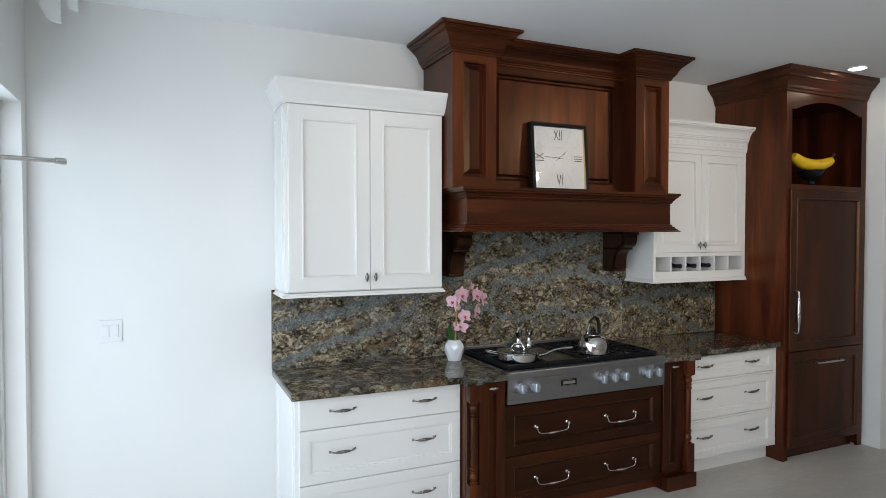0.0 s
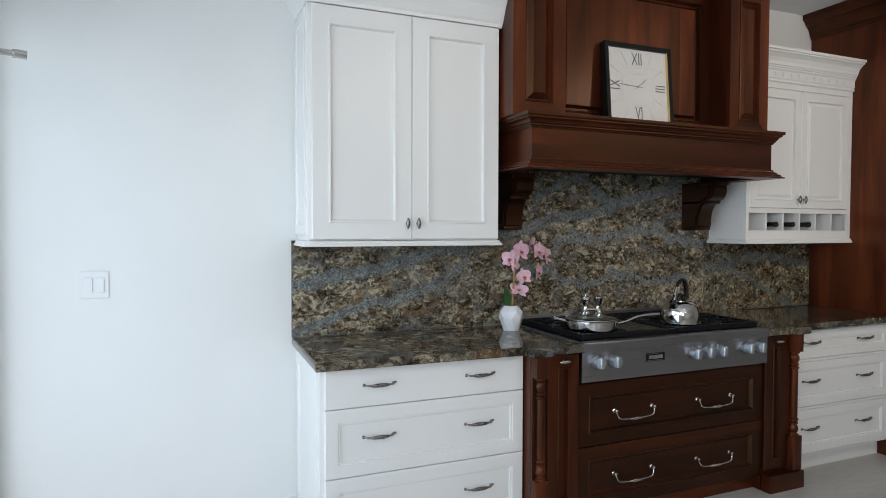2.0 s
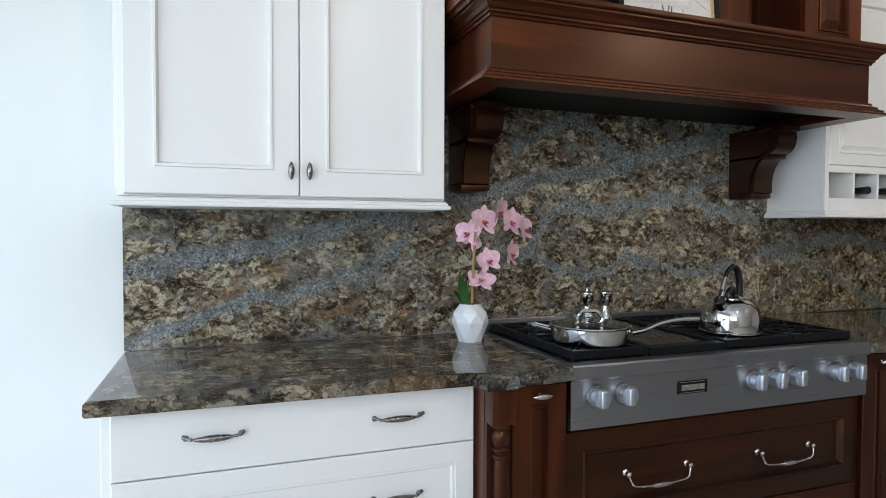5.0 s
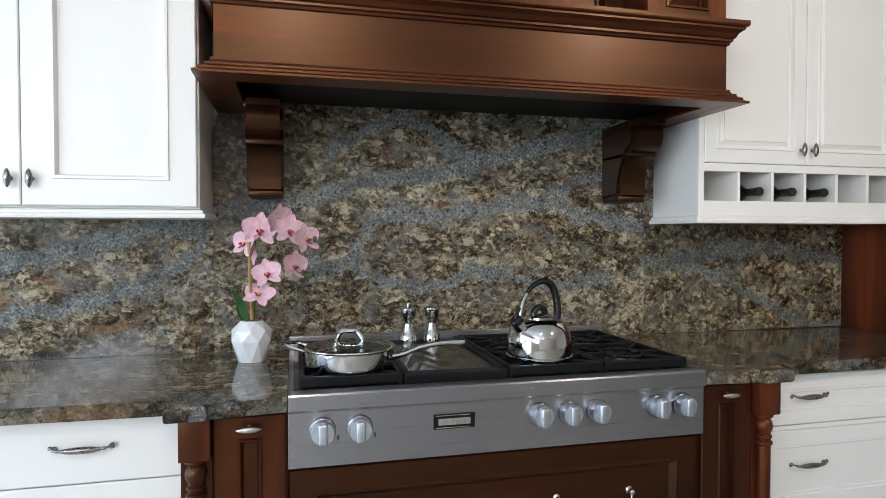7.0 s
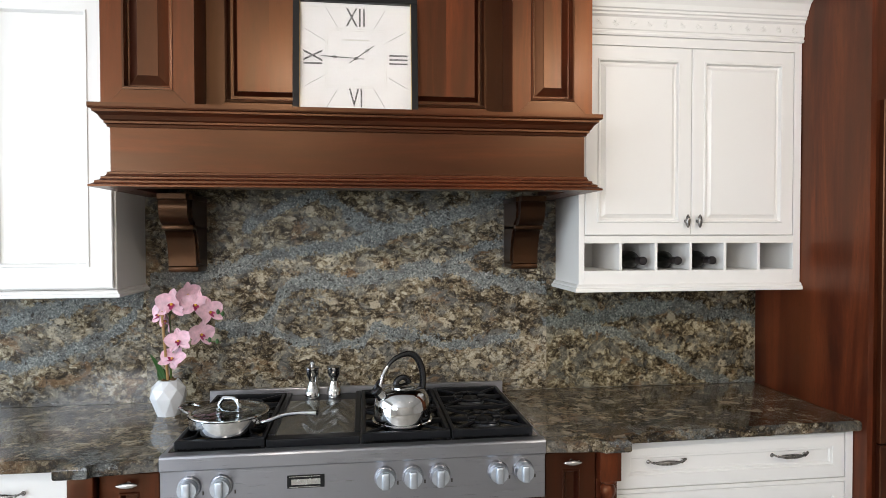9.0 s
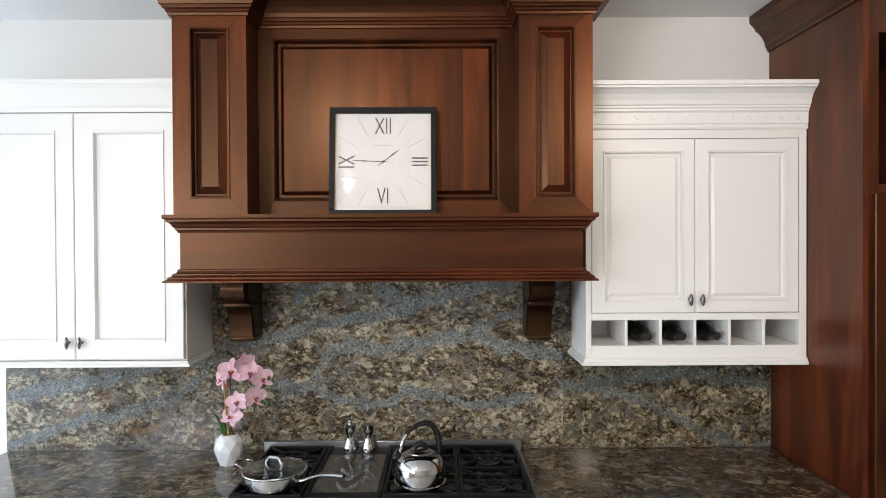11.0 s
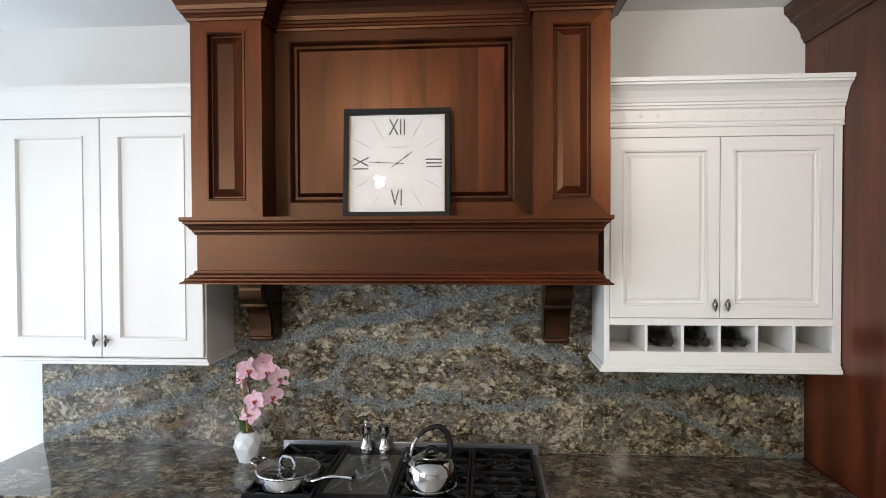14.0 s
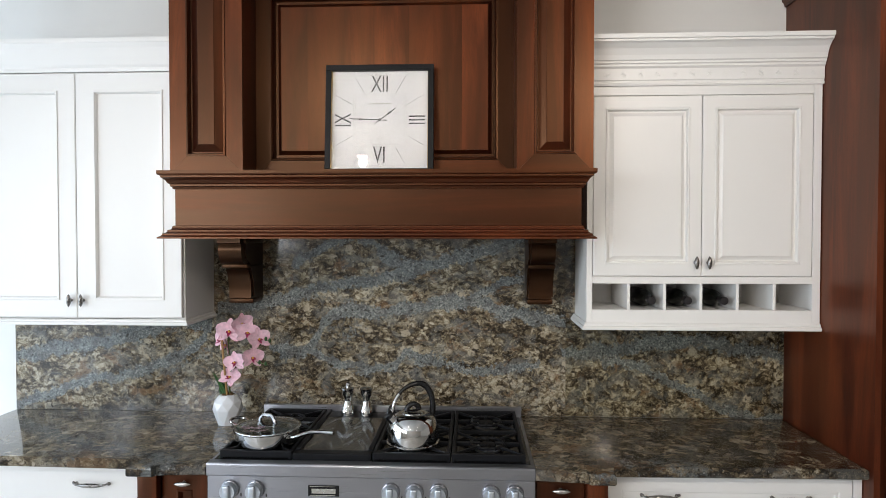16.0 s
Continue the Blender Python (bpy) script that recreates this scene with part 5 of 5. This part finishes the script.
for pts, idx in ((ARCH, (36, 38)), (LOW, (28, 31))):
    for i in idx:
        bm = B()
        bmesh.ops.create_icosphere(bm, subdivisions=2, radius=0.0085, matrix=Matrix.Translation(pts[i] + Vector((0, -0.004, 0.004))) @ Matrix.Diagonal((0.8, 0.8, 1.25, 1)))
        part("bud", bm, LEAF, o, "green bud", True)
for yaw, ln, lean_ in ((-35, 0.130, 0.30), (-150, 0.070, 0.7)):
    bm = B()
    petal(bm, Matrix.Translation((vx - 0.012, vy, vz + 0.112)) @ Matrix.Rotation(radians(-8), 4, "Y") @ Matrix.Rotation(radians(yaw), 4, "Z"), ln, 0.019, lean_)
    part("leaf", bm, LEAF, o, "dark green leaf", True)

# ---- tall cabinet ----
TX0, TX1, TY = 1.825, 2.785, -0.662
c = thing("tall_cabinet", ((TX0 + TX1) / 2, -0.33, 0), "tall dark wooden cabinet with an arched open niche and panelled doors", "cabinet")
bm = B()
box(bm, TX0, TX0 + 0.022, TY, -0.003, 0.0, 2.87)
# lighter copy here too, for the lamp light on this side
part("side_board", bm, STILE, c)
for name, mat, dims in (("side_board", WOODV, (TX1 - 0.022, TX1, TY, -0.003, 0.0, 2.87)),
                        ("back_board", SHADEWOODV, (TX0 + 0.0221, TX1 - 0.0221, -0.025, -0.003, 0.0, 2.87)),
                        ("niche_shelf", WOODH, (TX0 + 0.0221, TX1 - 0.0221, TY + 0.024, -0.0251, 2.095, 2.117)),
                        ("top_board", WOODH, (TX0 + 0.0221, TX1 - 0.0221, TY + 0.024, -0.0251, 2.78, 2.87)),
                        ("bottom_board", WOODH, (TX0 + 0.0221, TX1 - 0.0221, TY + 0.06, -0.0251, 0.10, 0.13)),
                        ("stile", SHADEWOODV, (TX0 + 0.0225, TX0 + 0.060, TY, TY + 0.022, 0.0, 2.87)),
                        ("stile", SHADEWOODV, (TX1 - 0.060, TX1 - 0.0225, TY, TY + 0.022, 0.0, 2.87)),
                        ("rail", WOODH, (TX0 + 0.0601, TX1 - 0.0601, TY + 0.002, TY + 0.022, 2.085, 2.12))):
    bm = B(); box(bm, *dims)
    part(name, bm, mat, c)
# arched valance over the niche
bm = B()
a, b = TX0 + 0.0605, TX1 - 0.0605
n = 24
top = [bm.verts.new((a + (b - a) * i / n, TY + 0.001, 2.87)) for i in range(n + 1)]
low = [bm.verts.new((a + (b - a) * i / n, TY + 0.001, 2.69 + 0.075 * max(0.0, math.sin(math.pi * min(1, max(0, (i / n - 0.06) / 0.88)))) ** 0.8)) for i in range(n + 1)]
fs = [bm.faces.new((low[i], low[i + 1], top[i + 1], top[i])) for i in range(n)]
r = bmesh.ops.extrude_face_region(bm, geom=fs)
bmesh.ops.translate(bm, verts=[v for v in r["geom"] if isinstance(v, bmesh.types.BMVert)], vec=(0, 0.021, 0))
part("valance", bm, SHADEWOODH, c, "arched valance")
RAISED = [(0, TY - 0.018), (0.003, TY - 0.021), (0.066, TY - 0.021), (0.070, TY - 0.025), (0.076, TY - 0.025), (0.084, TY - 0.012), (0.088, TY - 0.008), (0.092, TY - 0.008)]
bm = B(); panel(bm, TX0 + 0.035, TX1 - 0.035, 0.842, 2.082, TY - 0.001, RAISED)
dr = part("door", bm, SHADEWOODV, c)
bm = B()
hx, hy = 1.905, TY - 0.021
tube(bm, spline([(hx, hy, 1.310), (hx, hy - 0.034, 1.306), (hx, hy - 0.040, 1.27), (hx, hy - 0.040, 1.148), (hx, hy - 0.040, 1.026), (hx, hy - 0.034, 0.992), (hx, hy, 0.988)], 41), [0.007 + 0.009 * max(0.0, 1 - ((i - 20) / 6) ** 2) for i in range(41)], 12)
part("handle", bm, NICKEL, dr, "long nickel handle", True)
bm = B(); panel(bm, TX0 + 0.035, TX1 - 0.035, 0.105, 0.836, TY - 0.001, RAISED)
dr = part("drawer", bm, SHADEWOODV, c)
bm = B()
hx, hz = 2.305, 0.742
tube(bm, spline([(hx - 0.15, hy, hz), (hx - 0.15, hy - 0.034, hz), (hx - 0.11, hy - 0.040, hz), (hx, hy - 0.040, hz), (hx + 0.11, hy - 0.040, hz), (hx + 0.15, hy - 0.034, hz), (hx + 0.15, hy, hz)], 41), [0.006 + 0.005 * max(0.0, 1 - ((i - 20) / 6) ** 2) for i in range(41)], 12)
part("handle", bm, NICKEL, dr, "long nickel handle", True)
bm = B(); box(bm, TX0 + 0.061, TX1 - 0.061, TY + 0.05, TY + 0.07, 0.0, 0.099)
part("toe_board", bm, WOODH, c)
bm = B(); moulding(bm, [(0, 2.82), (0.008, 2.82), (0.010, 2.834), (0.020, 2.845), (0.022, 2.862), (0.036, 2.890), (0.056, 2.912), (0.068, 2.918), (0.068, 2.926), (0.076, 2.936), (0.090, 2.950), (0.090, 2.9885), (0, 2.9885)][:11] + [(0.096, 2.955), (0.096, 2.9885), (0, 2.9885)], [(TX0 - 0.0005, -0.003), (TX0 - 0.0005, TY - 0.0005), (TX1 - 0.0005, TY - 0.0005), (TX1 + 0.0, TY + 0.05)][:3] + [])
box(bm, TX0 + 0.001, TX1 - 0.001, TY + 0.001, -0.003, 2.871, 2.985)
part("crown", bm, WOODH, c)

# banana ornament on a dark bowl
b_ = thing("bowl", (2.285, -0.54, 2.117), "dark glossy footed bowl in the niche", "bowl")
bm = B(); lathe(bm, [(0.0, 2.1172), (0.09, 2.1172), (0.09, 2.126), (0.03, 2.14), (0.022, 2.165), (0.05, 2.178), (0.08, 2.20), (0.105, 2.248), (0.100, 2.248), (0.07, 2.206), (0.0, 2.19)], (2.285, -0.54, 0), 40)
part("bowl_body", bm, BLACKP, b_, "", True)
b_ = thing("banana_ornament", (2.25, -0.54, 2.25), "large glossy yellow banana ornament lying on a dark bowl", "ornament")
bm = B()
BAN = spline([(2.030, -0.57, 2.352), (2.065, -0.57, 2.332), (2.145, -0.56, 2.305), (2.275, -0.55, 2.292), (2.405, -0.54, 2.302), (2.505, -0.535, 2.328), (2.545, -0.53, 2.345)], 34)
tube(bm, BAN, [0.016 + 0.031 * math.sin(math.pi * min(1, max(0, (i + 1.5) / 36))) ** 0.55 for i in range(34)], 14, 1.0)
part("banana_skin", bm, BANANA, b_, "", True)
bm = B()
tube(bm, spline([BAN[-1], (2.560, -0.525, 2.36), (2.600, -0.52, 2.40)], 8), [0.020, 0.016, 0.013, 0.011, 0.010, 0.010, 0.011, 0.012], 7)
part("stalk", bm, BROWN, b_, "dark stalk", True)

# ---- wall fittings ----
s = thing("light_switch", (-2.725, -0.004, 1.208), "white double rocker light switch on the wall", "switch")
bm = B(); box(bm, -2.783, -2.667, -0.006, -0.0005, 1.148, 1.268, 0.002)
part("plate", bm, SWITCHP, s)
for x in (-2.748, -2.702):
    bm = B(); box(bm, x - 0.017, x + 0.017, -0.010, -0.0062, 1.174, 1.242, 0.0015)
    part("rocker", bm, SWITCHP, s)
s = thing("outlet", (1.50, -0.004, 2.63), "white outlet plate on the wall above the cabinet", "outlet")
bm = B(); box(bm, 1.465, 1.535, -0.006, -0.0005, 2.56, 2.675, 0.002)
part("plate", bm, SWITCHP, s)
bm = B()
for z in (2.595, 2.64):
    box(bm, 1.492, 1.496, -0.0075, -0.0062, z, z + 0.016)
    box(bm, 1.505, 1.509, -0.0075, -0.0062, z, z + 0.016)
part("slots", bm, INK, s)

# curtain rod end in the door reveal
s = thing("curtain_rod", (-3.1, -0.56, 2.075), "short chrome rod with a capped end by the patio door", "rod")
bm = B(); tube(bm, [(-3.235, -0.615, 2.078), (-3.0, -0.552, 2.077), (-2.875, -0.518, 2.0755)], 0.011, 14)
part("rod", bm, CHROME, s, "", True)
bm = B(); tube(bm, [(-2.90, -0.5245, 2.076), (-2.858, -0.513, 2.0752)], 0.0155, 14)
part("end_cap", bm, NICKEL, s, "", True)
bm = B(); box(bm, -3.2, -3.15, -0.63, -0.58, 2.05, 2.11, 0.004)
part("bracket", bm, TRIM, s)

# ---- downlights ----
for lx, ly, watts, aim, spread in DOWNLIGHTS:
    s = thing("downlight", (lx, ly, CEIL), "round recessed ceiling downlight with a white trim ring, some added as unseen fill", "downlight", "ceiling downlights")
    bm = B(); lathe(bm, [(0.058, CEIL - 0.0005), (0.078, CEIL - 0.0005), (0.080, CEIL - 0.005), (0.060, CEIL - 0.007), (0.057, CEIL - 0.004), (0.058, CEIL - 0.0005)], (lx, ly, 0), 32)
    part("trim_ring", bm, TRIM, s, "", True)
    bm = B(); lathe(bm, [(0.0, CEIL - 0.0008), (0.0565, CEIL - 0.0008), (0.0565, CEIL - 0.004), (0.0, CEIL - 0.004)], (lx, ly, 0), 32)
    part("lens", bm, LAMPGLOW, s, "glowing lens")

# tapered brackets under the ceiling in the corner
for x0, x1, x2, zl in ((-3.055, -2.955, -2.897, 2.768), (-2.90, -2.862, -2.825, 2.835)):
    s = thing("ceiling_bracket", (x2, -0.30, 2.99), "small white tapered bracket under the ceiling", "bracket", "ceiling brackets")
    bm = B()
    lo = [(x0, 2.9895), (x1, zl + 0.012), (x1 + 0.02, zl + 0.004), (x2, zl), (x2, 2.9895)]
    fa = [bm.verts.new((x, -0.315, z)) for x, z in lo]
    fb = [bm.verts.new((x, -0.285, z)) for x, z in lo]
    bm.faces.new(fa), bm.faces.new(fb)
    for i in range(5):
        bm.faces.new((fa[i], fa[(i + 1) % 5], fb[(i + 1) % 5], fb[i]))
    part("bracket_plate", bm, TRIM, s)

# ---- dark shelving beyond the end wall ----
s = thing("shelf_unit", (3.4, -0.3, 0), "charcoal shelf unit with pale shelves beyond the end wall", "shelf unit")
bm = B()
box(bm, 2.9005, 3.9, -0.03, -0.003, 0, CEIL - 0.001)
box(bm, 2.9005, 3.9, -0.62, -0.031, 0, 0.84)
part("back_board", bm, DARKWALL, s)
for z in (0.86, 1.12, 1.36):
    bm = B(); box(bm, 2.9005, 3.9, -0.64, -0.031, z, z + 0.028, 0.002)
    part("shelf", bm, NICKEL, s, "pale metal shelf")
